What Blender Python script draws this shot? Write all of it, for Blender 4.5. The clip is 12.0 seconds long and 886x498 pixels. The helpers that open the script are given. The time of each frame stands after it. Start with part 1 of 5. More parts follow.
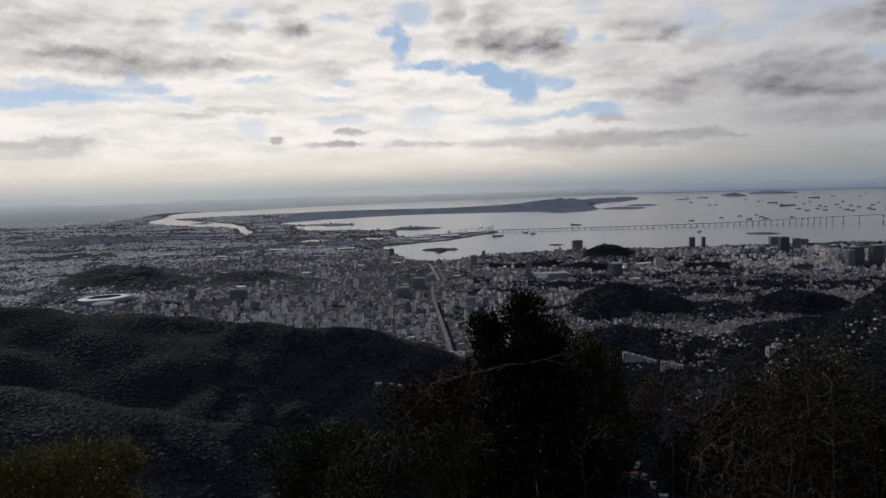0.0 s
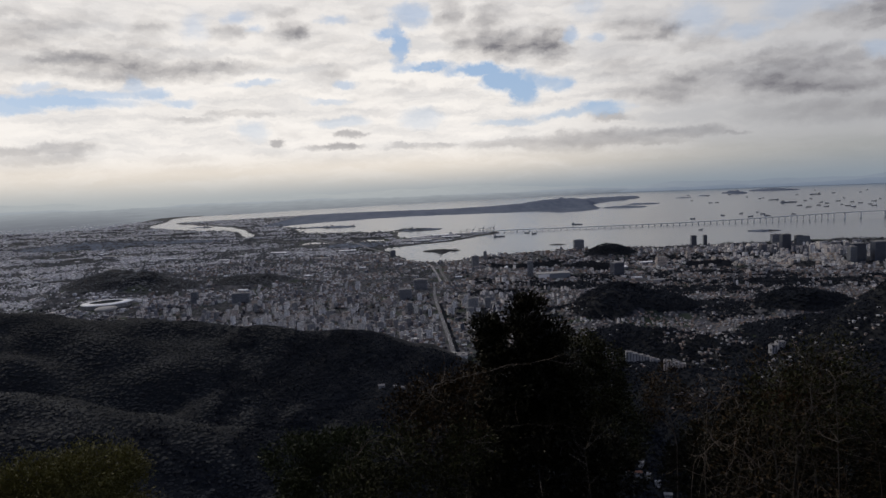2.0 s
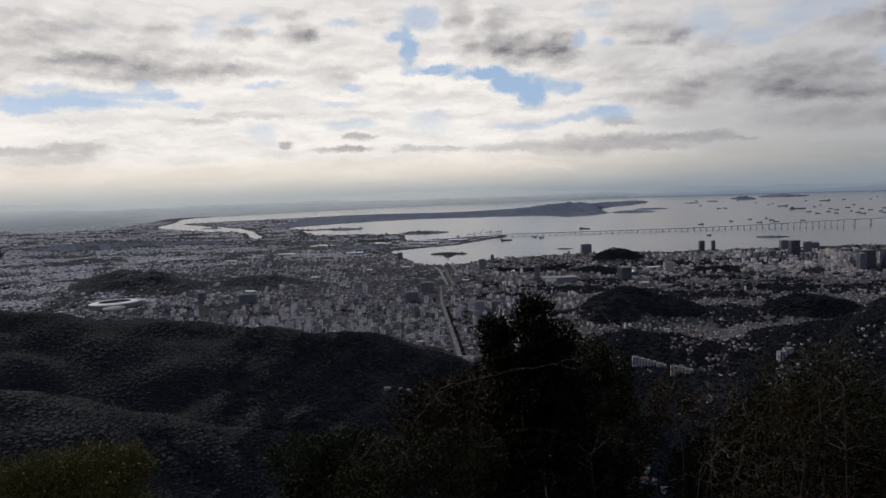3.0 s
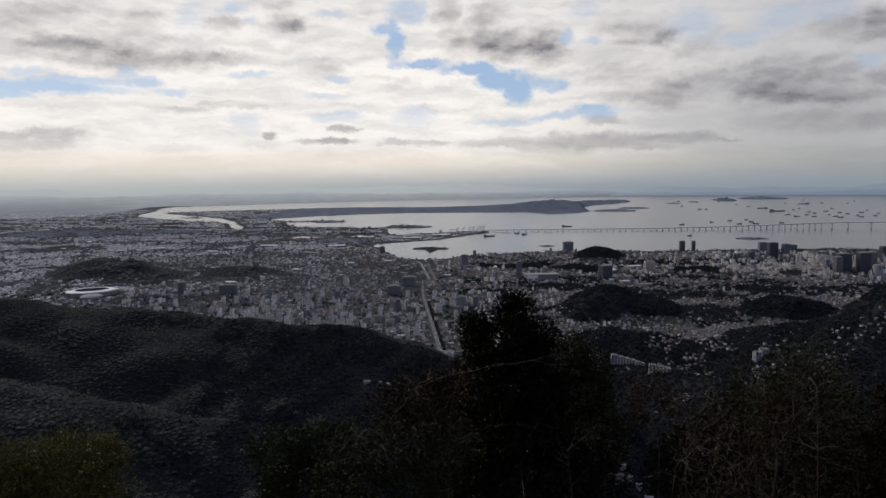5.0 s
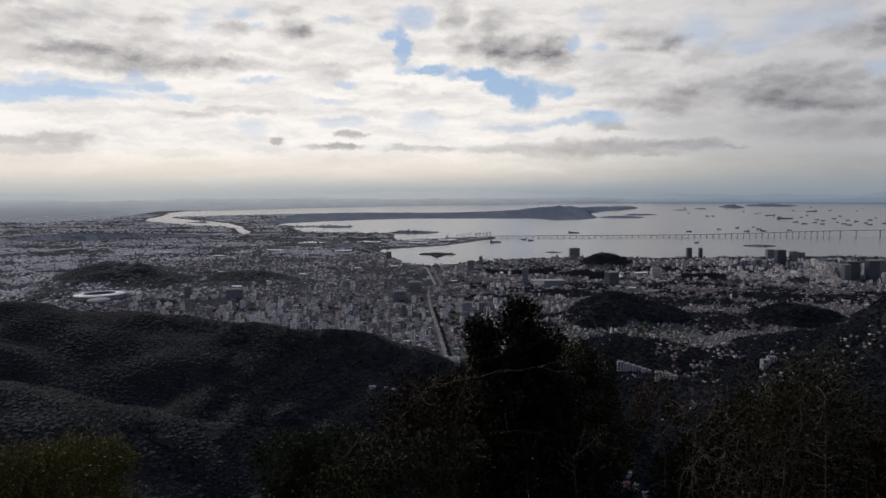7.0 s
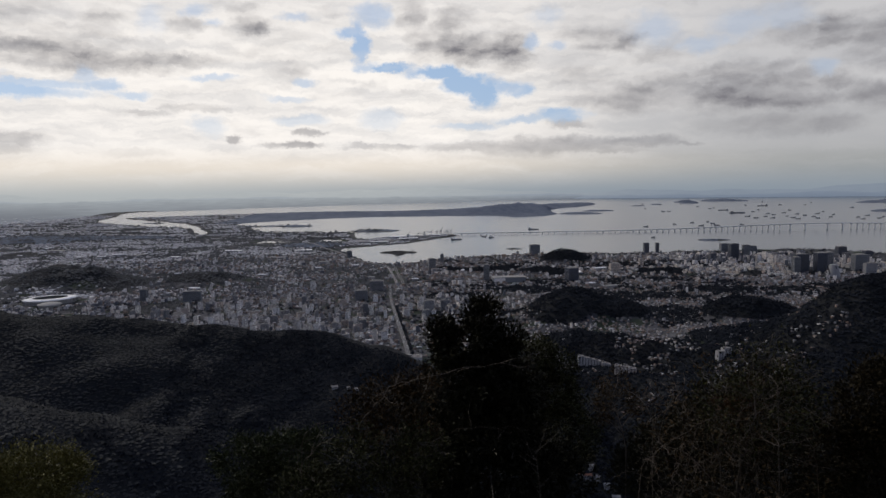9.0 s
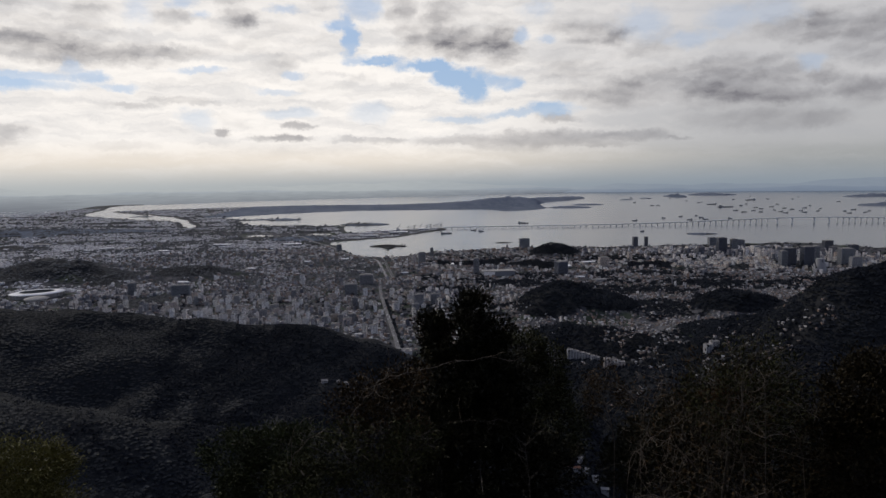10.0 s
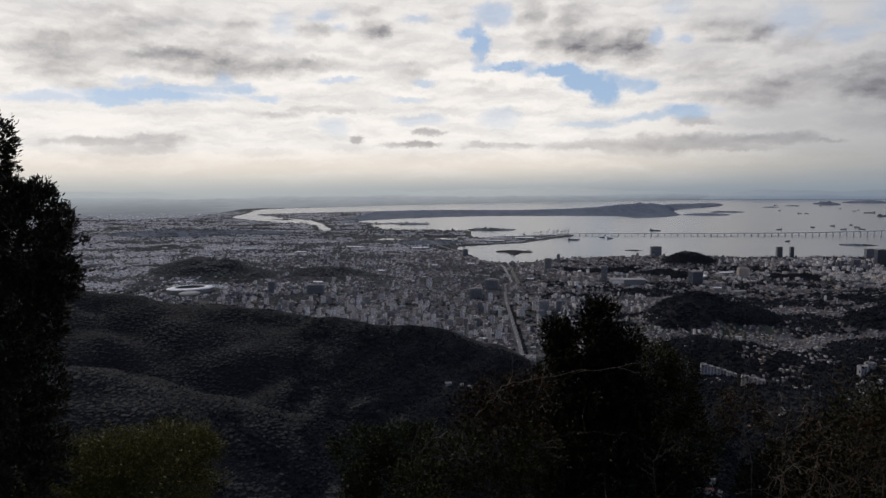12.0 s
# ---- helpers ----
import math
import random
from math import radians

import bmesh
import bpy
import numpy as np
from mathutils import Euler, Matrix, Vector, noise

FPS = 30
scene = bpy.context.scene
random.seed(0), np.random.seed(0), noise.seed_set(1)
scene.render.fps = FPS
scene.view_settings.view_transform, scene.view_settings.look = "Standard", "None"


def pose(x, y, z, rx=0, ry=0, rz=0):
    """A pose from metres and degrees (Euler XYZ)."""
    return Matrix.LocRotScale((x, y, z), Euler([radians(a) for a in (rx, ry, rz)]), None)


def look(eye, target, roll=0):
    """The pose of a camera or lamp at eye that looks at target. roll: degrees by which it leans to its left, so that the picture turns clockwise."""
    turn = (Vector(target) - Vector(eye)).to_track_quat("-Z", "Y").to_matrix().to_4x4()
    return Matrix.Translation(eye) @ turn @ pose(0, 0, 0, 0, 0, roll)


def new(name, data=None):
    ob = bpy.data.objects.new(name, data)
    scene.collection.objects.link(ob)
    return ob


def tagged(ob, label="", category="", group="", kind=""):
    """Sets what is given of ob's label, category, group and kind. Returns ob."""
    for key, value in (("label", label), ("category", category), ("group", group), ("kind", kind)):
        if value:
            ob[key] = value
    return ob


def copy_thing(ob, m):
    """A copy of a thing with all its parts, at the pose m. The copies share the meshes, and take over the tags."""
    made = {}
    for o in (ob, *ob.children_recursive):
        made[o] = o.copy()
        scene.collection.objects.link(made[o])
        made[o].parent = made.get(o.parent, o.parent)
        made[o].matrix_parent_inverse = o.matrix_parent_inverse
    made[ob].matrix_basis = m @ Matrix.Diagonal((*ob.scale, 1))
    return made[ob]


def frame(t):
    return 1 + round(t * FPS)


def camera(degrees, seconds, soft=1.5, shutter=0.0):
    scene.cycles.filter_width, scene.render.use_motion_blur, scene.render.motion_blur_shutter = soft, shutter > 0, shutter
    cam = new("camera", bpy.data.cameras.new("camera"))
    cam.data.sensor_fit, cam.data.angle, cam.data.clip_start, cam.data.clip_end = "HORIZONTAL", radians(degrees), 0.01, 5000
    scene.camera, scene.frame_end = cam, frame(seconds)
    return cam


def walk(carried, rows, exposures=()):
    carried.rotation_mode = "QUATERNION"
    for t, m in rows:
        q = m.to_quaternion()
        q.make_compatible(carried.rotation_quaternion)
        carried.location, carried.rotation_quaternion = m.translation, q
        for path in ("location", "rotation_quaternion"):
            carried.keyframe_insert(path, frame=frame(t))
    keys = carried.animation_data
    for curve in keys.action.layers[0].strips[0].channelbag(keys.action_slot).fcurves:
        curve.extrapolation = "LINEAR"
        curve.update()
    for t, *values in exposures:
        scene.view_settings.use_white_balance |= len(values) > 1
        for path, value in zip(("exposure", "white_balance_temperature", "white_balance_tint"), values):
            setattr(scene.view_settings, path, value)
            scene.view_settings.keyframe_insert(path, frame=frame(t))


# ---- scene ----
# A hillside lookout over a city on a wide bay. The trees by the camera stand at full size; the landscape
# below is laid out at one fifth of its size, so that the far shore lies within the camera's range.
cam = camera(65.3, 12.0)
EYE = 140.0
TURNS = [
    (0.0, 84.1, 1.51, 0.25), (0.5, 84.28, 1.39, 0.42), (1.0, 84.31, 1.44, 0.5), (1.5, 84.04, 1.88, 0.93),
    (2.0, 84.19, 2.19, 0.3), (2.5, 84.22, 1.63, 0.69), (3.0, 84.47, 1.71, 0.94), (3.5, 84.41, 1.59, 1.16),
    (3.7, 83.83, 1.32, 0.08), (5.3, 84.03, 0.16, -0.18), (5.5, 84.0, 0.0, 0.0), (6.0, 83.89, -0.36, -0.05),
    (6.5, 84.51, 0.47, 0.04), (7.0, 84.48, 0.09, 0.17), (7.2, 84.65, 0.24, 0.67), (8.8, 84.16, 0.57, -2.08),
    (9.0, 84.29, 0.55, -3.11), (9.5, 84.03, -0.05, -3.19), (10.0, 83.77, 0.45, -3.95), (10.5, 83.34, -0.39, -4.44),
    (11.0, 83.45, -0.59, -2.88), (11.1, 83.7, 0.0, 0.1), (11.2, 83.9, 0.45, 2.05), (11.3, 84.05, 0.45, 2.45),
    (11.4, 84.24, 0.25, 4.66), (11.5, 84.36, 0.31, 6.54), (12.0, 84.29, 0.39, 6.52)]
walk(cam, [(t, pose(0, 0, EYE, rx, ry, rz)) for t, rx, ry, rz in TURNS], exposures=[(0.0, 0.0), (3.7, 0.0), (5.5, 0.06), (9.0, 0.05), (10.0, 0.07), (11.0, 0.12), (11.5, 0.05), (12.0, 0.02)])

# ---- light: a broken overcast, the sun behind cloud ahead and to one side ----
SUN_AZ, SUN_EL = 52.0, 38.0      # degrees to the left of straight ahead, and above the horizon
sun_data = bpy.data.lights.new("sun", "SUN")
sun_data.energy, sun_data.angle, sun_data.color = 1.45, radians(8), (1.0, 0.91, 0.80)
sun = new("sun", sun_data)
sx, sy = -math.sin(radians(SUN_AZ)), math.cos(radians(SUN_AZ))
sun.matrix_world = look((0, 0, 600), (-sx * 100, -sy * 100, 600 - 100 * math.tan(radians(SUN_EL))))


class Nodes:
    """Short calls for node trees."""

    def __init__(self, tree):
        self.t = tree
        tree.nodes.clear()

    def put(self, sock, v):
        if isinstance(v, bpy.types.NodeSocket):
            self.t.links.new(v, sock)
        elif v is not None:
            sock.default_value = v

    def node(self, kind, ins=None, **props):
        n = self.t.nodes.new(kind)
        for k, v in props.items():
            setattr(n, k, v)
        for k, v in (ins or {}).items():
            self.put(n.inputs[k], v)
        return n

    def math(self, op, a, b=None, c=None, clamp=False):
        n = self.node("ShaderNodeMath", operation=op, use_clamp=clamp)
        for i, v in enumerate((a, b, c)):
            self.put(n.inputs[i], v)
        return n.outputs[0]

    def vec(self, op, a, b=None):
        n = self.node("ShaderNodeVectorMath", operation=op)
        self.put(n.inputs[0], a)
        if b is not None:
            self.put(n.inputs[1], b)
        return n.outputs["Value"] if op in ("LENGTH", "DOT_PRODUCT") else n.outputs[0]

    def noise(self, co, scale, detail=4.0, rough=0.55, dist=0.0):
        return self.node("ShaderNodeTexNoise", {"Vector": co, "Scale": scale, "Detail": detail, "Roughness": rough, "Distortion": dist})

    def ramp(self, v, a, b, lo=0.0, hi=1.0, smooth=True):
        n = self.node("ShaderNodeMapRange", {0: v, 1: a, 2: b, 3: lo, 4: hi})
        n.interpolation_type = "SMOOTHSTEP" if smooth else "LINEAR"
        return n.outputs[0]

    def mix(self, f, a, b):
        n = self.node("ShaderNodeMix", data_type="RGBA")
        self.put(n.inputs[0], f)
        self.put(n.inputs[6], (*a, 1.0) if isinstance(a, tuple) else a)
        self.put(n.inputs[7], (*b, 1.0) if isinstance(b, tuple) else b)
        return n.outputs[2]

    def xyz(self, x, y, z):
        n = self.node("ShaderNodeCombineXYZ")
        for i, v in enumerate((x, y, z)):
            self.put(n.inputs[i], v)
        return n.outputs[0]


# sky: the clear sky, cloud cover over it, grey undersides and clear gaps at their bearings
# (degrees to the right of straight ahead, degrees up, half width, half height, weight)
CLEAR_AHEAD = [(5.1, 7.8, 2.3, 0.84, 1), (6.7, 7.1, 1.4, 1.16, 1), (3.0, 8.5, 2.8, 0.56, 0.9), (8.0, 7.3, 1.8, 0.65, 0.8), (9.4, 7.1, 1.1, 0.65, 0.7), (12.5, 5.0, 2.2, 0.55, 0.7), (13.4, 4.8, 1.3, 0.46, 0.6), (5.3, 4.4, 2.8, 0.37, 0.45), (9.9, 4.8, 2.7, 0.37, 0.5), (-3.6, 11.1, 0.8, 2.1, 0.7), (-3.4, 10.2, 0.7, 1.17, 0.7), (-4.3, 11.7, 1.4, 0.47, 0.7), (-2.5, 13.0, 1.4, 1.17, 0.45), (-1.1, 8.9, 2.3, 0.37, 0.8), (-2.9, 9.1, 1.4, 0.37, 0.5)]
CLEAR_WEST = [(-29.4, 6.5, 5.7, 0.57, 0.95), (-31.8, 6.1, 2.4, 0.56, 0.85), (-23.9, 7.8, 0.8, 0.77, 0.7), (-22.8, 7.2, 1.6, 0.52, 0.75), (-20.8, 6.6, 1.6, 0.35, 0.6), (-30.1, 7.5, 1.4, 0.41, 0.5), (-26.9, 7.0, 4.5, 0.33, 0.7), (-35.9, 6.0, 3.7, 0.46, 0.6), (-14.8, 8.0, 1.8, 0.32, 0.5), (-7.9, 7.9, 1.1, 0.28, 0.55), (-9.3, 6.6, 1.8, 0.28, 0.4), (-8.4, 4.9, 2.3, 0.46, 0.4), (-15.5, 4.3, 1.3, 0.81, 0.4), (-2.0, 4.9, 1.9, 0.94, 0.35)]
CLEAR_HIGH = [(-19.2, 12.1, 1.3, 1.33, 0.35), (-16.1, 12.7, 1.1, 0.68, 0.5), (-14.7, 11.8, 0.9, 0.45, 0.5), (-8.8, 12.6, 1.4, 0.37, 0.5), (10.4, 10.9, 0.8, 0.65, 0.6), (12.8, 10.5, 1.1, 0.37, 0.5), (11.5, 12.7, 1.1, 0.92, 0.3), (19.9, 11.4, 2.5, 1.32, 0.4), (23.5, 10.0, 2.0, 0.77, 0.4), (26.1, 11.3, 2.3, 1.26, 0.35), (31.5, 7.8, 1.4, 0.60, 0.4), (28.9, 11.6, 2.2, 1.03, 0.3)]
GREY_AHEAD = [(5.3, 10.4, 3.5, 1.35, 0.85), (8.4, 10.5, 1.9, 1.6, 0.85), (3.9, 11.3, 2.0, 1.89, 0.68), (1.6, 10.7, 1.5, 1.35, 0.59), (0.7, 13.0, 1.5, 1.18, 0.64), (4.4, 12.7, 1.3, 1.07, 0.34), (15.4, 10.9, 2.7, 1.55, 0.38), (17.5, 10.4, 1.2, 1.13, 0.51), (20.0, 9.2, 1.8, 0.71, 0.42), (-11.8, 11.9, 1.4, 0.84, 0.72), (-12.3, 12.9, 1.4, 0.63, 0.42), (-16.6, 11.5, 1.8, 0.62, 0.34), (-22.6, 11.8, 1.3, 0.7, 0.3), (-6.1, 13.3, 1.3, 0.43, 0.34), (-10.1, 10.5, 4.7, 1.59, 0.17), (-9.3, 8.8, 1.9, 0.79, 0.26)]
GREY_EAST = [(18.5, 6.4, 4.8, 1.08, 0.69), (22.1, 7.1, 2.5, 1.06, 0.74), (26.3, 6.6, 5.1, 1.62, 0.92), (27.4, 6.0, 3.5, 1.0, 0.92), (23.6, 7.6, 2.5, 0.95, 0.55), (29.9, 5.4, 2.9, 0.8, 0.74), (31.9, 6.7, 1.8, 0.7, 0.64), (29.1, 7.2, 2.2, 0.81, 0.64), (29.7, 10.4, 2.2, 0.99, 0.64), (32.0, 10.4, 2.1, 1.22, 0.78), (31.7, 9.5, 2.1, 0.62, 0.74), (14.2, 8.0, 2.7, 0.75, 0.37), (28.2, 3.9, 4.6, 0.91, 0.46), (32.0, 3.8, 2.5, 0.7, 0.55), (35.5, 9.2, 2.6, 1.68, 0.74), (35.1, 5.7, 2.6, 1.01, 0.64)]
GREY_WEST = [(-31.3, 10.4, 3.1, 2.48, 0.37), (-28.6, 9.4, 4.1, 1.15, 0.53), (-25.0, 9.3, 4.0, 1.32, 0.59), (-21.1, 9.1, 4.3, 0.95, 0.56), (-17.9, 9.3, 2.9, 0.56, 0.5), (-27.1, 10.9, 2.5, 1.94, 0.31), (-23.0, 10.2, 2.8, 1.01, 0.37), (-30.5, 11.4, 3.2, 1.26, 0.37), (-35.1, 9.3, 3.6, 1.78, 0.43), (-34.0, 7.6, 3.0, 0.84, 0.31)]
GREY_LOW = [(-33.0, 2.9, 3.6, 0.42, 0.45), (12.1, 2.6, 7.2, 0.77, 0.51), (18.6, 2.8, 3.8, 0.53, 0.48), (15.6, 2.2, 4.3, 0.32, 0.41), (5.4, 2.6, 3.3, 0.44, 0.41), (22.3, 2.7, 1.2, 0.2, 0.41), (13.4, 4.3, 1.8, 0.38, 0.41), (-8.9, 2.8, 2.5, 0.28, 0.58), (-7.5, 3.8, 1.1, 0.34, 0.54), (-13.4, 3.5, 0.7, 0.38, 0.54), (-28.9, 3.0, 2.5, 0.59, 0.41), (-30.4, 2.4, 3.1, 0.38, 0.34), (-3.4, 2.7, 1.6, 0.28, 0.34), (-16.3, 5.7, 2.6, 0.32, 0.34), (-19.7, 5.4, 1.7, 0.22, 0.31), (-20.6, 2.3, 2.5, 0.42, 0.2), (-0.6, 2.6, 1.9, 0.34, 0.34)]
world = bpy.data.worlds.new("sky")
scene.world = world
world.use_nodes = True
w = Nodes(world.node_tree)
clear = w.node("ShaderNodeTexSky", sky_type="NISHITA", sun_disc=False, sun_elevation=radians(SUN_EL),
               sun_rotation=radians(-SUN_AZ), altitude=700.0)
way = w.node("ShaderNodeTexCoord").outputs["Generated"]
sep = w.node("ShaderNodeSeparateXYZ", {0: way})
bearing = w.math("MULTIPLY", w.math("ARCTAN2", sep.outputs[0], sep.outputs[1]), 57.2958)
height = w.math("MULTIPLY", w.math("ARCSINE", sep.outputs[2]), 57.2958)
flat = w.xyz(bearing, height, 0.0)
stretch = w.vec("MULTIPLY", flat, (0.45, 1.0, 1.0))
warp_a = w.vec("SUBTRACT", w.noise(w.vec("MULTIPLY", flat, (0.6, 1.0, 1.0)), 0.42, 5.0, 0.6).outputs[1], (0.5, 0.5, 0.5))
warp_b = w.vec("SUBTRACT", w.noise(flat, 1.7, 4.0, 0.6).outputs[1], (0.5, 0.5, 0.5))
warp_c = w.vec("SUBTRACT", w.noise(flat, 5.0, 4.0, 0.6).outputs[1], (0.5, 0.5, 0.5))
bent = w.vec("ADD", flat, w.vec("ADD", w.vec("MULTIPLY", warp_a, (3.0, 1.5, 0.0)), w.vec("MULTIPLY", warp_b, (1.1, 0.6, 0.0))))
bent = w.vec("ADD", bent, w.vec("MULTIPLY", warp_c, (0.25, 0.14, 0.0)))


ragged = w.math("SUBTRACT", w.noise(w.vec("MULTIPLY", flat, (0.7, 1.1, 1.0)), 0.6, 4.0, 0.5, 0.5).outputs[0], 0.5)


def blobs(rows, outer, inner, erode):
    """Patches of the sky with uneven edges."""
    total = None
    for u, v, a, b, k in rows:
        off = w.vec("MULTIPLY", w.vec("SUBTRACT", bent, (u, v, 0.0)), (1 / a, 1 / b, 0.0))
        d = w.math("ADD", w.vec("LENGTH", off), w.math("MULTIPLY", ragged, erode))
        s = w.ramp(d, outer, inner, 0.0, k)
        total = s if total is None else w.math("MAXIMUM", total, s)
    return total


puffs = w.noise(stretch, 0.42, 5.0, 0.5, 0.3).outputs[0]
streaks = w.noise(w.vec("MULTIPLY", bent, (0.16, 1.0, 1.0)), 0.8, 6.0, 0.6).outputs[0]
relief_at = w.vec("ADD", stretch, w.vec("MULTIPLY", warp_b, (0.5, 0.5, 0.0)))
lumps = w.noise(relief_at, 0.55, 5.0, 0.5, 0.2).outputs[0]
lumps_up = w.noise(w.vec("ADD", relief_at, (-0.12, 0.4, 0.0)), 0.55, 5.0, 0.5, 0.2).outputs[0]
relief = w.math("MULTIPLY", w.math("SUBTRACT", lumps, lumps_up), 1.0)          # lit tops, dull undersides
gap = w.math("MULTIPLY", blobs([(*c[:4], c[4] * 1.2) for c in CLEAR_AHEAD] + CLEAR_WEST, 1.3, 0.4, 0.7), w.ramp(puffs, 0.78, 0.45, 0.7, 1.1), clamp=True)
gap = w.math("MAXIMUM", gap, blobs(CLEAR_HIGH, 1.3, 0.2, 1.4))
grey = w.math("MULTIPLY", blobs(GREY_AHEAD + GREY_EAST + [(*c[:4], c[4] * 1.2) for c in GREY_WEST], 1.5, 0.2, 0.5), w.math("MULTIPLY", w.ramp(puffs, 0.25, 0.6, 0.74, 0.92), w.ramp(lumps, 0.34, 0.64, 0.78, 1.05)))
grey = w.math("MAXIMUM", grey, blobs(GREY_LOW, 1.35, 0.45, 0.9))
grey = w.math("ADD", grey, w.ramp(puffs, 0.55, 0.85, 0.0, 0.3))
grey = w.math("ADD", grey, w.math("MULTIPLY", relief, w.math("ADD", w.math("MULTIPLY", grey, 1.3), w.ramp(height, 3.5, 8.0, 0.15, 0.8))), clamp=True)
grey = w.math("ADD", grey, w.ramp(height, 16.0, 38.0, 0.0, 0.75))          # heavier cloud overhead
grey = w.math("ADD", grey, w.ramp(w.math("ABSOLUTE", bearing), 45.0, 100.0, 0.0, 0.2), clamp=True)
white = w.mix(w.ramp(streaks, 0.3, 0.62), (0.72, 0.70, 0.69), (0.95, 0.905, 0.86))
white = w.mix(w.ramp(bearing, 2.0, 30.0, 0.0, 0.8), white, (0.45, 0.455, 0.48))
white = w.mix(w.math("MULTIPLY", w.ramp(bearing, 6.0, 30.0), w.ramp(height, 7.0, 3.5, 0.0, 0.55)), white, (0.37, 0.375, 0.385))
white = w.mix(w.ramp(height, 8.0, 14.0, 0.0, 0.3), white, (0.62, 0.61, 0.62))
white = w.mix(w.ramp(w.math("ABSOLUTE", bearing), 45.0, 90.0), white, (0.49, 0.55, 0.71))
cloud = w.mix(grey, white, w.mix(w.ramp(height, 14.0, 34.0), (0.205, 0.20, 0.22), (0.122, 0.156, 0.285)))
low = w.mix(w.ramp(bearing, -5.0, 34.0), (0.80, 0.725, 0.635), (0.325, 0.335, 0.335))
cloud = w.mix(w.math("MULTIPLY", w.ramp(height, 3.0, 0.8), w.ramp(streaks, 0.75, 0.35, 0.55, 0.95)), cloud, low)
haze = w.mix(w.ramp(bearing, -30.0, 30.0), (0.42, 0.445, 0.455), (0.24, 0.285, 0.335))
cloud = w.mix(w.ramp(height, 1.5, -1.2), cloud, haze)
blue = w.vec("ADD", w.vec("MULTIPLY", clear.outputs[0], (0.035, 0.03, 0.025)), (0.22, 0.33, 0.52))
sky = w.mix(w.math("MULTIPLY", gap, w.ramp(height, 2.0, 3.5)), cloud, blue)
back = w.node("ShaderNodeBackground", {0: sky, 1: 1.0})
w.t.links.new(back.outputs[0], w.node("ShaderNodeOutputWorld").inputs[0])

# ---- materials ----
def material(name, build, rough=0.8, metal=0.0, spec=0.3):
    """A node material; build(n) returns the base colour, or the colour, a bump height and the bump's depth in metres."""
    m = bpy.data.materials.new(name)
    m.use_nodes = True
    n = Nodes(m.node_tree)
    got = build(n)
    col, bump, deep = got if len(got) == 3 else (got[0], None, 0.0)
    b = n.node("ShaderNodeBsdfPrincipled", {"Roughness": rough, "Metallic": metal, "Specular IOR Level": spec})
    n.put(b.inputs["Base Color"], (*col, 1.0) if isinstance(col, tuple) else col)
    if bump is not None:
        bn = n.node("ShaderNodeBump", {"Height": bump, "Distance": deep, "Strength": 1.0})
        n.t.links.new(bn.outputs[0], b.inputs["Normal"])
    n.t.links.new(b.outputs[0], n.node("ShaderNodeOutputMaterial").inputs[0])
    return m


def where(n):
    return n.node("ShaderNodeNewGeometry").outputs["Position"]


def local(n):
    return n.node("ShaderNodeTexCoord").outputs["Object"]


def island(n):
    return n.node("ShaderNodeNewGeometry").outputs["Random Per Island"]


def palette(n, v, cols):
    r = n.node("ShaderNodeValToRGB", {0: v})
    r.color_ramp.interpolation = "CONSTANT"
    el = r.color_ramp.elements
    while len(el) < len(cols):
        el.new(0.5)
    for i, c in enumerate(cols):
        el[i].position, el[i].color = i / len(cols), (*c, 1.0)
    return r.outputs[0]


def two_scale(n, co, a, b, s1, s2, amount=0.5):
    """A colour between a and b, by a wide and a fine noise."""
    f = n.math("ADD", n.math("MULTIPLY", n.noise(co, s1, 3.0).outputs[0], 1 - amount), n.math("MULTIPLY", n.noise(co, s2, 4.0).outputs[0], amount))
    return n.mix(n.ramp(f, 0.36, 0.64), a, b)


def ground_look(n):
    """Land by its cover: streets and roofs in the town, woodland on the hills, sand by the water."""
    p = where(n)
    wood = n.node("ShaderNodeAttribute", attribute_name="wood").outputs["Fac"]
    town = two_scale(n, p, (0.045, 0.045, 0.050), (0.110, 0.108, 0.110), 0.012, 0.16)
    # far streets are paled, the colour standing in for haze
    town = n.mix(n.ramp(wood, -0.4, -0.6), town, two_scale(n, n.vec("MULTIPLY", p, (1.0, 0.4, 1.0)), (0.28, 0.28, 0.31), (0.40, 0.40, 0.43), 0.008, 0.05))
    town = n.mix(n.ramp(n.noise(p, 0.03, 5.0).outputs[0], 0.50, 0.62), town, (0.035, 0.045, 0.03))
    leaf = two_scale(n, p, (0.016, 0.017, 0.018), (0.026, 0.027, 0.028), 0.03, 0.5)
    # far woodland, lightened and blued by haze put into its colour
    hazed_leaf = two_scale(n, n.vec("MULTIPLY", p, (1.0, 0.35, 1.0)), (0.090, 0.110, 0.145), (0.145, 0.165, 0.200), 0.012, 0.06)
    leaf = n.mix(n.ramp(wood, 1.4, 1.6), leaf, hazed_leaf)
    return n.mix(n.ramp(n.math("ADD", wood, n.math("MULTIPLY", n.math("SUBTRACT", n.noise(p, 0.08, 4.0).outputs[0], 0.5), 0.6)), 0.4, 0.6), town, leaf), \
        n.noise(p, 0.6, 4.0).outputs[0], 0.8


ROOFS = [(0.18, 0.12, 0.10), (0.10, 0.10, 0.105), (0.15, 0.15, 0.157), (0.21, 0.145, 0.115), (0.28, 0.28, 0.285), (0.08, 0.08, 0.085), (0.12, 0.12, 0.125), (0.06, 0.06, 0.066), (0.42, 0.42, 0.42)]


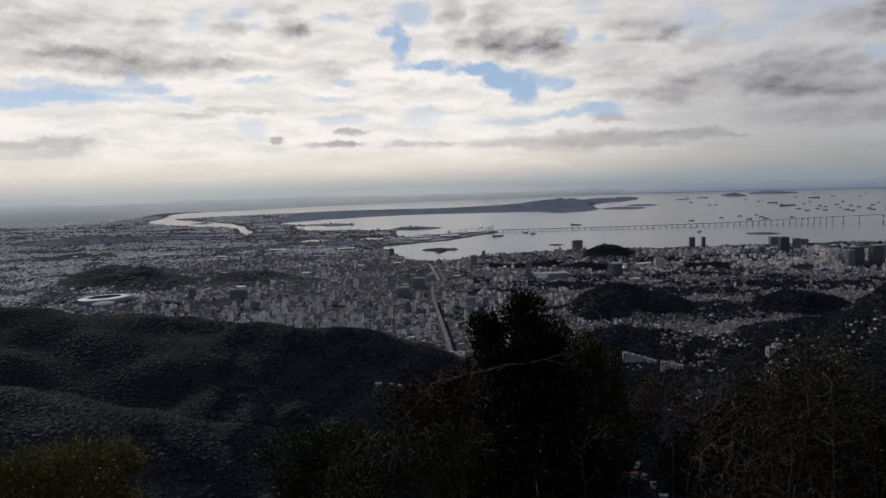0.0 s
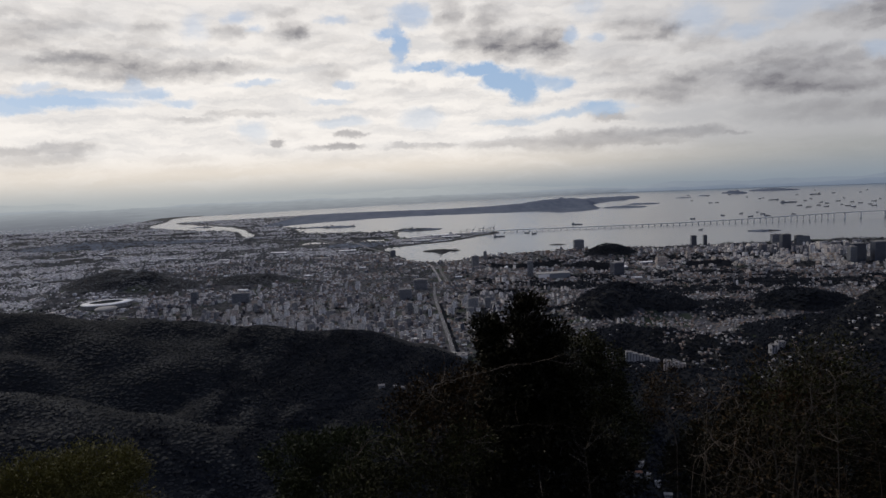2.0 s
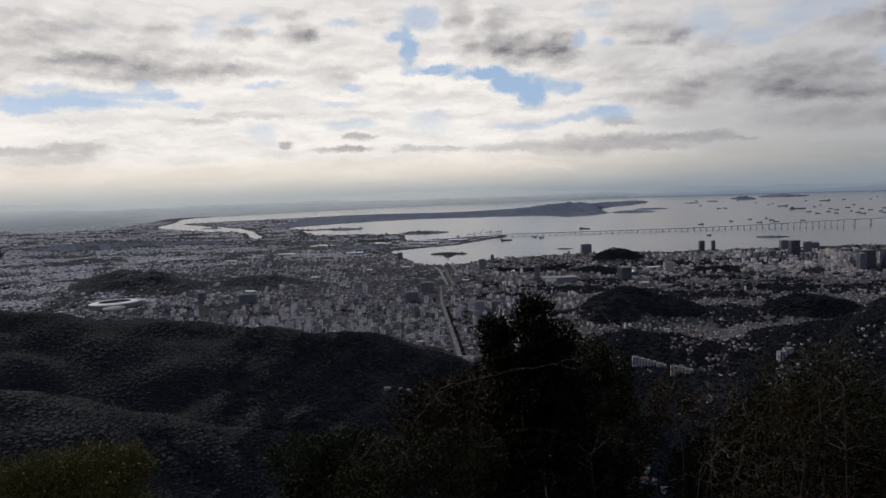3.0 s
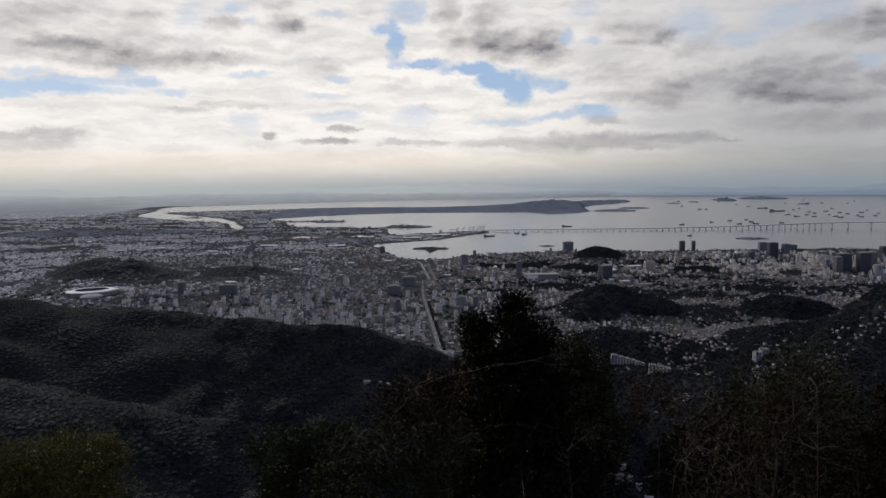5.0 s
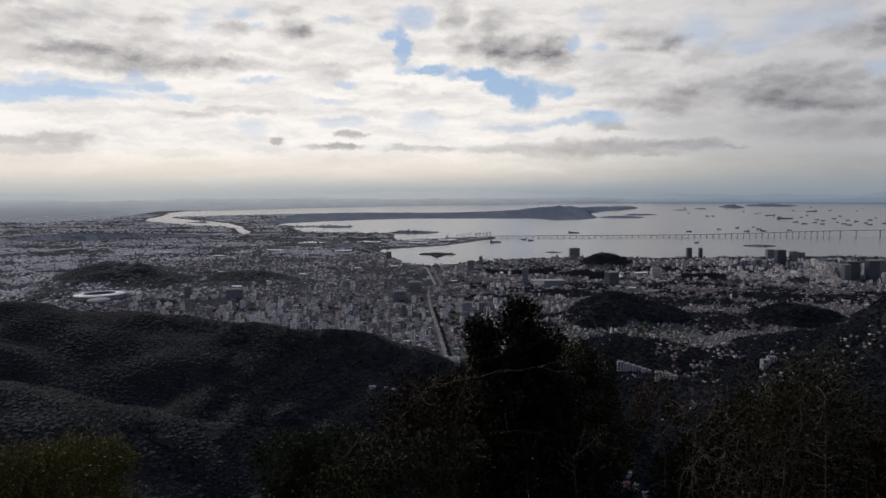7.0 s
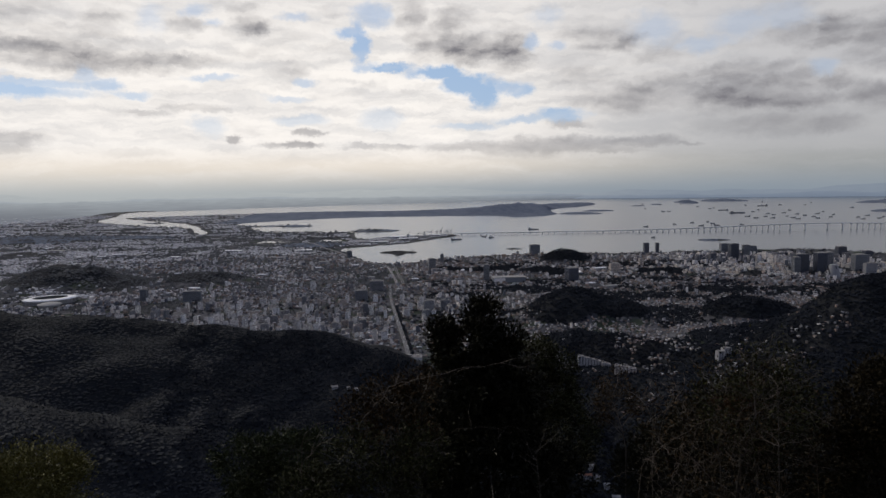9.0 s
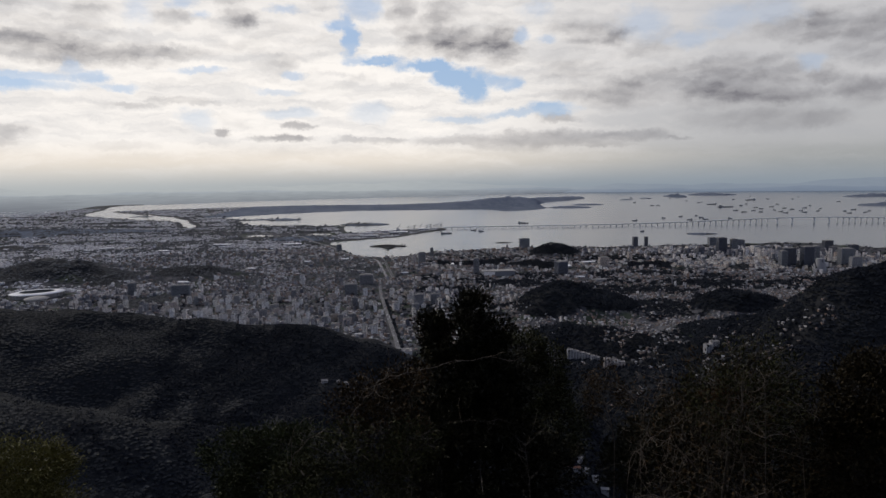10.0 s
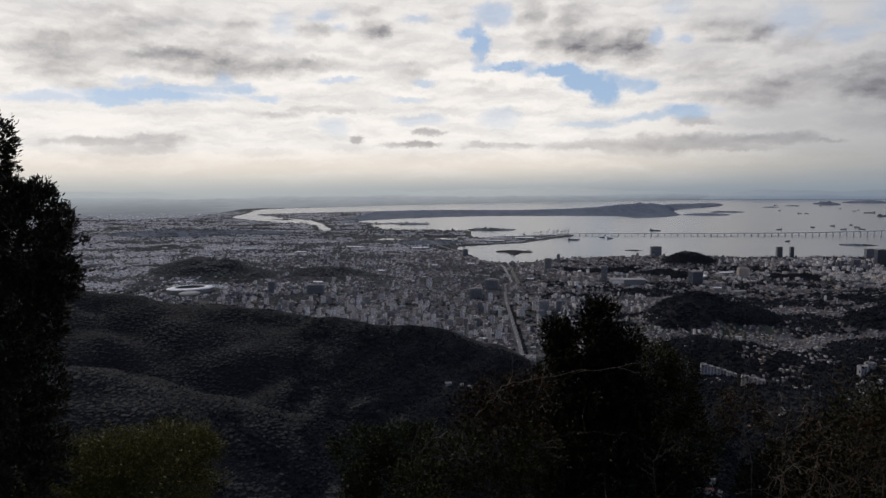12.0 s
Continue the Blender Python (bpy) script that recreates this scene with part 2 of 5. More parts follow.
def wall_paint(cols, storey=0.62, roofs=None):
    def build(n):
        p = where(n)
        z = n.node("ShaderNodeSeparateXYZ", {0: p}).outputs[2]
        nz = n.node("ShaderNodeSeparateXYZ", {0: n.node("ShaderNodeNewGeometry").outputs["Normal"]}).outputs[2]
        col = palette(n, island(n), cols)
        col = n.mix(n.ramp(n.noise(p, 0.5, 3.0).outputs[0], 0.4, 0.75, 0.0, 0.35), col, (0.12, 0.11, 0.10))
        band = n.ramp(n.math("PINGPONG", z, storey / 2), storey * 0.22, storey * 0.34)
        side = n.math("PINGPONG", n.math("ADD", n.node("ShaderNodeSeparateXYZ", {0: p}).outputs[0], n.node("ShaderNodeSeparateXYZ", {0: p}).outputs[1]), 0.36)
        glass = n.math("MULTIPLY", n.math("MULTIPLY", band, n.ramp(side, 0.10, 0.2)), n.ramp(nz, 0.5, 0.3))
        col = n.mix(n.math("MULTIPLY", glass, 0.75), col, (0.04, 0.045, 0.055))
        roof = palette(n, n.math("FRACT", n.math("MULTIPLY", island(n), 17.3)), roofs or ROOFS)
        return n.mix(n.ramp(nz, 0.5, 0.7), col, roof),
    return build


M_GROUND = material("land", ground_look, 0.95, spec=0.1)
M_FLATS = material("apartment_paint", wall_paint([(0.78, 0.74, 0.70), (0.36, 0.355, 0.37), (0.84, 0.81, 0.77), (0.15, 0.155, 0.18), (0.70, 0.63, 0.56), (0.24, 0.235, 0.25), (0.09, 0.10, 0.125), (0.62, 0.59, 0.56), (0.11, 0.11, 0.125), (0.78, 0.72, 0.66)]), 0.75)
# cream walls with warm sunlight put into the paint
M_SUNLIT_CREAM = material("sunlit_cream_paint", wall_paint([(0.80, 0.71, 0.58), (0.70, 0.60, 0.48), (0.82, 0.77, 0.68), (0.58, 0.47, 0.38), (0.74, 0.68, 0.60)]), 0.75)
# suburb walls and roofs, made paler to carry the haze in their paint
M_HAZED_SUBURB = material("hazed_suburb_walls", wall_paint([(0.62, 0.62, 0.63), (0.54, 0.54, 0.56), (0.70, 0.69, 0.68), (0.50, 0.48, 0.47), (0.60, 0.58, 0.58)], 1.2,
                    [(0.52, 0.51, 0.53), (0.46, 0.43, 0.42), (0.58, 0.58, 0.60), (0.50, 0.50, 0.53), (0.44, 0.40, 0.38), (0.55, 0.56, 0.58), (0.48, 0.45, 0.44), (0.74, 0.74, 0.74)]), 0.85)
M_HOUSES = material("house_walls", wall_paint([(0.30, 0.29, 0.29), (0.27, 0.20, 0.165), (0.46, 0.45, 0.44), (0.18, 0.175, 0.175), (0.32, 0.265, 0.225), (0.15, 0.145, 0.145), (0.62, 0.60, 0.58), (0.19, 0.16, 0.15), (0.24, 0.17, 0.13)], 0.8), 0.85)


def water_look(n):
    p = where(n)
    streak = n.noise(n.vec("MULTIPLY", p, (0.002, 0.008, 1.0)), 1.0, 5.0, 0.6).outputs[0]
    col = n.mix(n.ramp(streak, 0.35, 0.65), (0.034, 0.054, 0.084), (0.055, 0.075, 0.10))
    ripple = n.noise(p, 0.7, 4.0, 0.6).outputs[0]
    return col, ripple, 0.05


M_WATER = material("bay_water", water_look, 0.21, spec=0.5)


# ---- the lie of the land (metres, x to the right, y straight ahead) ----
def rounded(points, cuts=2):
    """A closed outline with its corners cut, so that it bends like a shore."""
    p = np.array(points, float)
    for _ in range(cuts):
        q = np.roll(p, -1, axis=0)
        p = np.stack([p * 0.75 + q * 0.25, p * 0.25 + q * 0.75], 1).reshape(-1, 2)
    return p


SHORE_EAST = [(1500, -1500), (1300, 300), (1150, 850), (900, 1130), (826, 1275), (750, 1303), (548, 1288), (438, 1282), (331, 1272), (261, 1291), (228, 1282), (172, 1262),
              (98, 1235), (56, 1226), (15, 1175), (-23, 1151), (-52, 1167), (-86, 1244), (-108, 1322), (-141, 1410), (-113, 1458), (-66, 1484), (-29, 1497)]
PORT = [(8, 1537), (61, 1625), (127, 1707), (124, 1797), (23, 1760), (-49, 1742), (-113, 1641), (-133, 1760), (-135, 1856), (-163, 1919), (-289, 1919), (-408, 1963),
        (-470, 2108), (-485, 2247), (-593, 2308)]
GREAT_ISLAND = [(-453, 2474), (-183, 2667), (144, 2667), (362, 2667), (392, 2511), (492, 2548), (611, 2709), (614, 2993), (699, 3218), (974, 3551), (1078, 3871), (868, 3786),
                (639, 3626), (386, 3479), (174, 3218), (-10, 3159), (-431, 3218), (-707, 3047), (-971, 2942), (-1125, 2844)]
CREEK = [(-1090, 2755), (-905, 2550), (-755, 2404), (-643, 2190), (-585, 2030), (-545, 1945), (-548, 1856), (-600, 2005), (-697, 2218), (-798, 2247), (-939, 2372), (-1144, 2587)]
FAR_SHORE = [(-1180, 2890), (-1322, 3344), (-1091, 3479), (-859, 3704), (-581, 3871), (-278, 4054), (56, 4255), (424, 4476), (832, 4722), (1251, 4900), (1400, 7000), (-7000, 7000), (-7000, -1500)]
MAINLAND = rounded(SHORE_EAST + PORT + GREAT_ISLAND + CREEK + FAR_SHORE)
# islets: x, y, half width, half depth, height
ISLETS = [(-16, 1340, 36, 26, 2.2), (-13, 1295, 9, 9, 1.6), (686, 1510, 40, 22, 2.0), (-84, 1935, 72, 45, 3.0), (-345, 2175, 52, 40, 3.5), (-420, 2195, 95, 25, 1.5),
          (1570, 3800, 52, 120, 18), (1890, 4020, 150, 90, 14), (700, 2740, 90, 60, 6), (835, 2950, 70, 40, 4), (2560, 3560, 170, 60, 18),
          (1960, 2640, 120, 60, 15), (215, 1375, 20, 8, 1.0), (890, 1180, 28, 10, 1.0), (1175, 3440, 50, 30, 5), (1330, 3600, 35, 25, 4), (-870, 2440, 40, 30, 1.0)]
PONDS = [(-300, 1625, 36, 22), (-182, 1632, 26, 26), (-500, 1790, 12, 10), (-330, 1600, 14, 12)]
# wooded hills: x, y, radius across, radius along, height
HILLS_TOWN = [(188, 680, 54, 46, 19), (150, 665, 34, 40, 14), (266, 1140, 40, 32, 19), (335, 650, 46, 34, 21), (-473, 960, 70, 60, 24), (-280, 975, 60, 40, 13), (-390, 950, 50, 40, 10), (300, 560, 60, 40, 12),
         (205, 1020, 40, 24, 6), (-200, 1500, 70, 60, 6), (240, 470, 50, 50, 10)]
HILLS_FAR = [(420, 3000, 150, 150, 16), (560, 3050, 170, 160, 24), (200, 3000, 200, 160, 10), (800, 3550, 130, 130, 14),
         (-300, 2950, 260, 150, 9), (960, 3740, 90, 90, 10), (-900, 1700, 160, 110, 14), (-700, 1750, 120, 70, 6)]
# ridges: crest points x, y, z and the slope to either side
RIDGES = [([(85, 395, 18), (106, 408, 26.5), (115, 402, 27), (124, 382, 27.5), (150, 362, 30)], 0.5),
          ([(-420, 180, 124), (-221, 272, 101), (-188, 289, 90), (-146, 301, 83.5), (-99, 309, 75.5), (-59, 314, 72.5), (-35, 313, 69.5), (-16, 309, 65), (-5, 300, 57), (0, 285, 40)], 0.55),
          ([(-230, 120, 112), (-130, 190, 84), (-70, 215, 62), (-40, 235, 48)], 0.6),
          ([(90, 440, 20), (123, 484, 30.5), (152, 456, 31), (185, 420, 34), (230, 350, 44)], 0.5),
          ([(262, 452, 8), (277, 447, 29), (289, 445, 47), (295, 445, 56), (300, 445, 65), (310, 445, 72), (324, 445, 75), (370, 442, 84), (480, 420, 105)], 0.8)]


def distance_to(x, y, pts, closed=True):
    """Distance from many places to a line of points, and whether they lie inside it when closed."""
    best = np.full(x.shape, 1e18)
    inside = np.zeros(x.shape, bool)
    n = len(pts)
    for i in range(n if closed else n - 1):
        (ax, ay), (bx, by) = pts[i][:2], pts[(i + 1) % n][:2]
        dx, dy = bx - ax, by - ay
        t = np.clip(((x - ax) * dx + (y - ay) * dy) / (dx * dx + dy * dy + 1e-9), 0, 1)
        best = np.minimum(best, (x - ax - t * dx) ** 2 + (y - ay - t * dy) ** 2)
        if closed and ay != by:
            cross = ((ay > y) != (by > y)) & (x < (bx - ax) * (y - ay) / (by - ay) + ax)
            inside ^= cross
    return np.sqrt(best), inside


WAVES = [(random.uniform(-1, 1), random.uniform(-1, 1), random.uniform(0, 6.28)) for _ in range(24)]


def rolling(x, y, size):
    """Smooth random swells, about -1 to 1."""
    s = np.zeros_like(x)
    for i, (a, b, c) in enumerate(WAVES):
        k = 2 * math.pi / size * (1 + 0.22 * (i % 8))
        s += np.sin(k * (a * x + b * y) + c) / (1 + 0.15 * (i % 8))
    return s / 4.0


def land(x, y):
    """Height of the ground and how wooded it is, at many places."""
    x, y = np.asarray(x, float), np.asarray(y, float)
    wob = np.clip(np.hypot(x, y) / 1500, 0.3, 2.5)
    sx_, sy_ = x + rolling(x, y, 60) * 3 * wob, y + rolling(y, x, 90) * 6 * wob
    d, inside = distance_to(sx_, sy_, MAINLAND)
    sd = np.where(inside, d, -d)
    for px, py, a, b, h in ISLETS:
        sd = np.maximum(sd, (1 - np.hypot((sx_ - px) / a, (sy_ - py) / b)) * min(a, b))
    for px, py, a, b in PONDS:
        sd = np.minimum(sd, (np.hypot((sx_ - px) / a, (sy_ - py) / b) - 1) * min(a, b))
    z = np.clip(sd * 0.12, -2.0, 0.8)
    on = np.clip(sd / 15, 0, 1)
    wood = np.zeros_like(z)
    for k, (px, py, a, b, h) in enumerate(HILLS_TOWN + HILLS_FAR):
        q = np.exp(-(((x - px) / a) ** 2 + ((y - py) / b) ** 2) ** (1.5 if k < len(HILLS_TOWN) else 1.0))
        z += on * h * q * (1 + 0.12 * rolling(x, y, 40))
        wood = np.maximum(wood, np.clip((q - 0.22) * 3, 0, 1))
    for px, py, a, b, h in ISLETS:
        q = np.clip(1 - np.hypot((x - px) / a, (y - py) / b), 0, 1)
        z += h * q ** 0.7 * (1 + 0.3 * rolling(x, y, 30))
        wood = np.maximum(wood, (q > 0) * 1.0)
    for crest, slope in RIDGES:
        best = np.full(z.shape, -99.0)
        for (ax, ay, az), (bx, by, bz) in zip(crest, crest[1:]):
            dx, dy = bx - ax, by - ay
            t = np.clip(((x - ax) * dx + (y - ay) * dy) / (dx * dx + dy * dy), 0, 1)
            far = np.hypot(x - ax - t * dx, y - ay - t * dy)
            best = np.maximum(best, az + (bz - az) * t - slope * (np.sqrt(far * far + 64) - 8) * (1 + 0.12 * rolling(x, y, 55)))
        best = best + rolling(x, y, 34) * np.clip(best / 40, 0, 1) * 1.2
        wood = np.maximum(wood, np.clip((best - z) / 4, 0, 1))
        z = np.maximum(z, best)
    # wood 2.0 and -1.0 choose the haze-painted far ground colours
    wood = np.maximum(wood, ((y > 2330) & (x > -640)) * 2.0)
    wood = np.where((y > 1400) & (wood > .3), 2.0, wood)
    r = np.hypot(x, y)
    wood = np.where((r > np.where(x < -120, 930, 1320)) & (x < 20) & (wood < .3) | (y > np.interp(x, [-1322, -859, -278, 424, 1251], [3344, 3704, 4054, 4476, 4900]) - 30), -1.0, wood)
    mount = np.where(r < 2.6, 138.3, np.where(r < 16, 138.3 - (r - 2.6) * 1.05, 124.23 - (r - 16) * 0.66))
    mount = mount + np.where(r > 20, rolling(x, y, 45) * np.clip((r - 20) / 30, 0, 1) * 2.5, 0)
    behind = 138.3 + np.minimum((-y - 3) * 1.4, 130) - np.maximum(0, np.abs(x) - 50) * .9 - np.clip(-y - 250, 0, 900) * .5   # unseen summit behind the lookout, added to shade the near slope
    mount = np.where(y < -3, np.maximum(mount, behind), mount)
    wood = np.maximum(wood, np.clip((mount - z) / 4, 0, 1))
    z = np.maximum(z, mount)
    wood = np.maximum(wood, np.clip((440 - r) / 30, 0, 1))
    band = rolling(x, y, 260) + 0.6 * rolling(y, x, 90)
    wood = np.maximum(wood, np.clip((band - 0.95) * 3, 0, 1) * (r > 700) * (sd > 8))
    return z, wood, sd


def shanty(x, y, z):
    """How closely small houses climb the hillsides here, 0 to 1."""
    p = rolling(x, y, 75) + 0.8 * rolling(y, x, 26)
    s = np.clip((p + 0.25) * 0.95, 0, .52) * (x > 55) * (x < 285) * (y > 350) * (y < 760) * (z < 56)
    return s * (np.hypot(x - 180, y - 675) > 58) * np.clip((300 - np.hypot(x - 180, y - 520)) / 60, 0, 1)


def height_at(x, y):
    return float(land([x], [y])[0][0])


def mesh_object(name, verts, faces, mat, smooth=False):
    me = bpy.data.meshes.new(name)
    if isinstance(faces, np.ndarray):
        v, (n, k) = np.ascontiguousarray(verts, dtype=np.float32), faces.shape
        me.vertices.add(len(v))
        me.vertices.foreach_set("co", v.ravel())
        me.loops.add(n * k)
        me.loops.foreach_set("vertex_index", np.ascontiguousarray(faces, dtype=np.int32).ravel())
        me.polygons.add(n)
        me.polygons.foreach_set("loop_start", np.arange(0, n * k, k, dtype=np.int32))
        me.update(calc_edges=True)
        me.polygons.foreach_set("use_smooth", [False] * n)
    else:
        me.from_pydata(np.asarray(verts).tolist(), [], faces)
    me.materials.append(mat)
    if smooth:
        me.polygons.foreach_set("use_smooth", [True] * len(me.polygons))
    return new(name, me)


# the ground: rings round the lookout, finer where it is seen
def reach(az):
    return 4930.0 / np.cos(np.maximum(0, np.minimum(np.abs(az), radians(46)) - radians(7)))


az = np.radians(np.concatenate([np.arange(-180, -46, 4.0), np.arange(-46, 46, 0.19), np.arange(46, 180, 4.0)]))
drop = np.concatenate([np.degrees(np.arctan2(EYE, np.array([1.5, 2.6, 3.5, 5, 6, 7.5, 9, 10.5, 12, 14, 16, 18, 21, 24, 28, 32, 37, 42, 48, 56, 65, 75, 85, 95, 106, 117, 128, 138]))), np.arange(44, 28, -0.5), np.arange(28, 4, -0.085), np.arange(4, 1.66, -0.028)])
ring = EYE / np.tan(np.radians(drop))
ring = np.concatenate([ring, [4930.0]])
RR, AA = np.meshgrid(ring, az, indexing="ij")
RR = np.where(RR > 3000, 3000 + (RR - 3000) * (reach(AA) - 3000) / 1930.0, RR)
GX, GY = -np.sin(AA) * RR, np.cos(AA) * RR
GZ, GW, GS = land(GX, GY)
ni, nj = GX.shape
idx = np.arange(ni * nj).reshape(ni, nj)
quads = np.stack([idx[:-1], np.roll(idx, -1, 1)[:-1], np.roll(idx, -1, 1)[1:], idx[1:]], -1).reshape(-1, 4)[:, ::-1]
cap = [list(idx[0])]
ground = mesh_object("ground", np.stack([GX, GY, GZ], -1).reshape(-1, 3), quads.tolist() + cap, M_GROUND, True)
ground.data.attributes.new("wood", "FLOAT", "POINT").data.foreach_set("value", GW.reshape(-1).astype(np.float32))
tagged(ground, "dark wooded hills and grey built-up lowland round the bay", "ground", kind="structure")

# the bay
wa = np.radians(np.arange(-60, 60.1, 2.0))
wr = np.concatenate([[700.0], np.linspace(1000, 3000, 12), np.linspace(3300, 4925, 8)])
WR, WA = np.meshgrid(wr, wa, indexing="ij")
WR = np.where(WR > 3000, 3000 + (WR - 3000) * (reach(WA) - 3000) / 1930.0, WR)
wi = np.arange(WR.size).reshape(WR.shape)
water = mesh_object("water", np.stack([-np.sin(WA) * WR, np.cos(WA) * WR, np.zeros_like(WR)], -1).reshape(-1, 3),
                    np.stack([wi[:-1, :-1], wi[:-1, 1:], wi[1:, 1:], wi[1:, :-1]], -1).reshape(-1, 4)[:, ::-1], M_WATER)
tagged(water, "calm silvery grey water of a wide bay", "water", kind="structure")


# ---- building blocks ----
BOX_FACES = np.array([[0, 1, 5, 4], [1, 2, 6, 5], [2, 3, 7, 6], [3, 0, 4, 7], [4, 5, 6, 7]])


def many_boxes(cx, cy, z, sx, sy, h, rot):
    """Upright boxes with no bottom, as one set of points and faces."""
    cx, cy, z, sx, sy, h, rot = (np.atleast_1d(np.asarray(v, float)) for v in (cx, cy, z, sx, sy, h, rot))
    n = max(map(len, (cx, cy, z, sx, sy, h, rot)))
    cx, cy, z, sx, sy, h, rot = (np.broadcast_to(v, n) for v in (cx, cy, z, sx, sy, h, rot))
    v = np.zeros((n, 8, 3))
    for i, (a, b) in enumerate(((-1, -1), (1, -1), (1, 1), (-1, 1))):
        px, py = a * sx / 2, b * sy / 2
        for k, zz in ((i, z), (i + 4, z + h)):
            v[:, k, 0] = cx + px * np.cos(rot) - py * np.sin(rot)
            v[:, k, 1] = cy + px * np.sin(rot) + py * np.cos(rot)
            v[:, k, 2] = zz
    f = BOX_FACES[None] + (np.arange(n) * 8)[:, None, None]
    return v.reshape(-1, 3), f.reshape(-1, 4)


def box_list(rows):
    """Boxes from rows of centre x, y, bottom z, size x, y, z (and a turn in degrees)."""
    a = np.array([(*r, 0.0) if len(r) == 6 else r for r in rows], float).T
    return many_boxes(a[0], a[1], a[2], a[3], a[4], a[5], np.radians(a[6]))


def join_shapes(shapes):
    vs, fs, n = [], [], 0
    for v, f in shapes:
        vs.append(np.asarray(v, float))
        fs.extend([[i + n for i in q] for q in (f.tolist() if isinstance(f, np.ndarray) else f)])
        n += len(v)
    return np.concatenate(vs), fs


def lathe(profile, sides=32, sx=1.0, sy=1.0, closed=False):
    """A turned shape from (radius, z) points."""
    v, f, m = [], [], len(profile)
    for i in range(sides):
        a = 2 * math.pi * i / sides
        v += [(r * math.cos(a) * sx, r * math.sin(a) * sy, z) for r, z in profile]
    for i in range(sides):
        for k in range(m if closed else m - 1):
            k2, j = (k + 1) % m, (i + 1) % sides
            f.append([i * m + k, j * m + k, j * m + k2, i * m + k2])
    return np.array(v), f


def tube(points, radii, sides=6):
    """A tapered round bar along points."""
    p = np.asarray(points, float)
    n = len(p)
    t = np.gradient(p, axis=0)
    t /= np.linalg.norm(t, axis=1)[:, None] + 1e-9
    side = np.cross(t, (0.31, 0.17, 0.93))
    side /= np.linalg.norm(side, axis=1)[:, None] + 1e-9
    up = np.cross(t, side)
    a = np.arange(sides) * 2 * math.pi / sides
    v = p[:, None] + np.asarray(radii)[:, None, None] * (np.cos(a)[None, :, None] * side[:, None] + np.sin(a)[None, :, None] * up[:, None])
    i = np.arange(n * sides).reshape(n, sides)
    f = np.stack([i[:-1], np.roll(i, -1, 1)[:-1], np.roll(i, -1, 1)[1:], i[1:]], -1).reshape(-1, 4)
    return v.reshape(-1, 3), f


def part(name, shape, mat, parent, label="", smooth=False, kind=""):
    """One mesh object under a thing or a part."""
    ob = mesh_object(name, shape[0], shape[1], mat, smooth)
    ob.parent = parent
    return tagged(ob, label, kind=kind)


def thing(name, label, category, group="", at=(0, 0, 0), turn=0.0):
    ob = new(name)
    ob.empty_display_size = 0.5
    ob.matrix_basis = pose(*at, 0, 0, turn)
    return tagged(ob, label, category, group)


def plain(name, a, b, s1=0.4, s2=4.0, rough=0.8, metal=0.0, bump=0.0, spec=0.3):
    """A surface between two close colours, with wide and fine variation."""
    def build(n):
        p = local(n)
        col = two_scale(n, p, a, b, s1, s2)
        return (col, n.noise(p, s2 * 2, 4.0).outputs[0], bump) if bump else (col,)
    return material(name, build, rough, metal, spec)


def facade(name, cols, rough=0.7, spec=0.3):
    """Paint or cladding whose tone differs from building to building, streaked by rain."""
    def build(n):
        p = local(n)
        col = palette(n, n.node("ShaderNodeObjectInfo").outputs["Random"], cols)
        stain = n.noise(n.vec("MULTIPLY", p, (1.5, 1.5, 0.25)), 1.0, 4.0).outputs[0]
        z = n.node("ShaderNodeSeparateXYZ", {0: p}).outputs[2]
        line = n.ramp(n.math("PINGPONG", z, 0.3), 0.02, 0.07, 0.22, 0.0)
        col = n.mix(n.ramp(stain, 0.45, 0.75, 0.0, 0.4), col, (0.13, 0.12, 0.11))
        return n.mix(line, col, (0.08, 0.08, 0.08)),
    return material(name, build, rough, spec=spec)


M_PALE = facade("pale_facade", [(0.82, 0.80, 0.78), (0.30, 0.30, 0.31), (0.84, 0.82, 0.80), (0.24, 0.24, 0.25), (0.74, 0.70, 0.64), (0.62, 0.60, 0.58), (0.20, 0.205, 0.22), (0.80, 0.76, 0.72)])
M_WARM = facade("warm_facade", [(0.56, 0.48, 0.41), (0.50, 0.43, 0.38), (0.62, 0.56, 0.50), (0.46, 0.38, 0.32)])
M_DULL = facade("weathered_facade", [(0.36, 0.35, 0.35), (0.30, 0.30, 0.31), (0.42, 0.40, 0.38)])
M_DARKCLAD = facade("dark_cladding", [(0.030, 0.040, 0.070), (0.045, 0.055, 0.085), (0.025, 0.033, 0.058)], 0.35, 0.5)
M_GREYCLAD = facade("grey_cladding", [(0.16, 0.17, 0.19), (0.20, 0.20, 0.21), (0.13, 0.14, 0.16)], 0.5, 0.4)
M_WINDOW = plain("window_glass", (0.02, 0.025, 0.03), (0.05, 0.055, 0.065), 0.6, 5.0, 0.15, spec=0.6)
M_ROOFSLAB = plain("roof_slab", (0.14, 0.13, 0.125), (0.26, 0.25, 0.24), 0.3, 2.0, 0.9)
M_TANK = plain("tank_concrete", (0.25, 0.24, 0.22), (0.36, 0.34, 0.31), 0.5, 4.0, 0.85)
M_TILE = plain("clay_tiles", (0.20, 0.09, 0.055), (0.30, 0.15, 0.09), 0.7, 6.0, 0.85)
M_CONCRETE = plain("concrete", (0.20, 0.195, 0.19), (0.30, 0.29, 0.28), 0.08, 1.5, 0.85)
M_ASPHALT = plain("asphalt", (0.055, 0.055, 0.058), (0.085, 0.083, 0.082), 0.06, 1.0, 0.9)
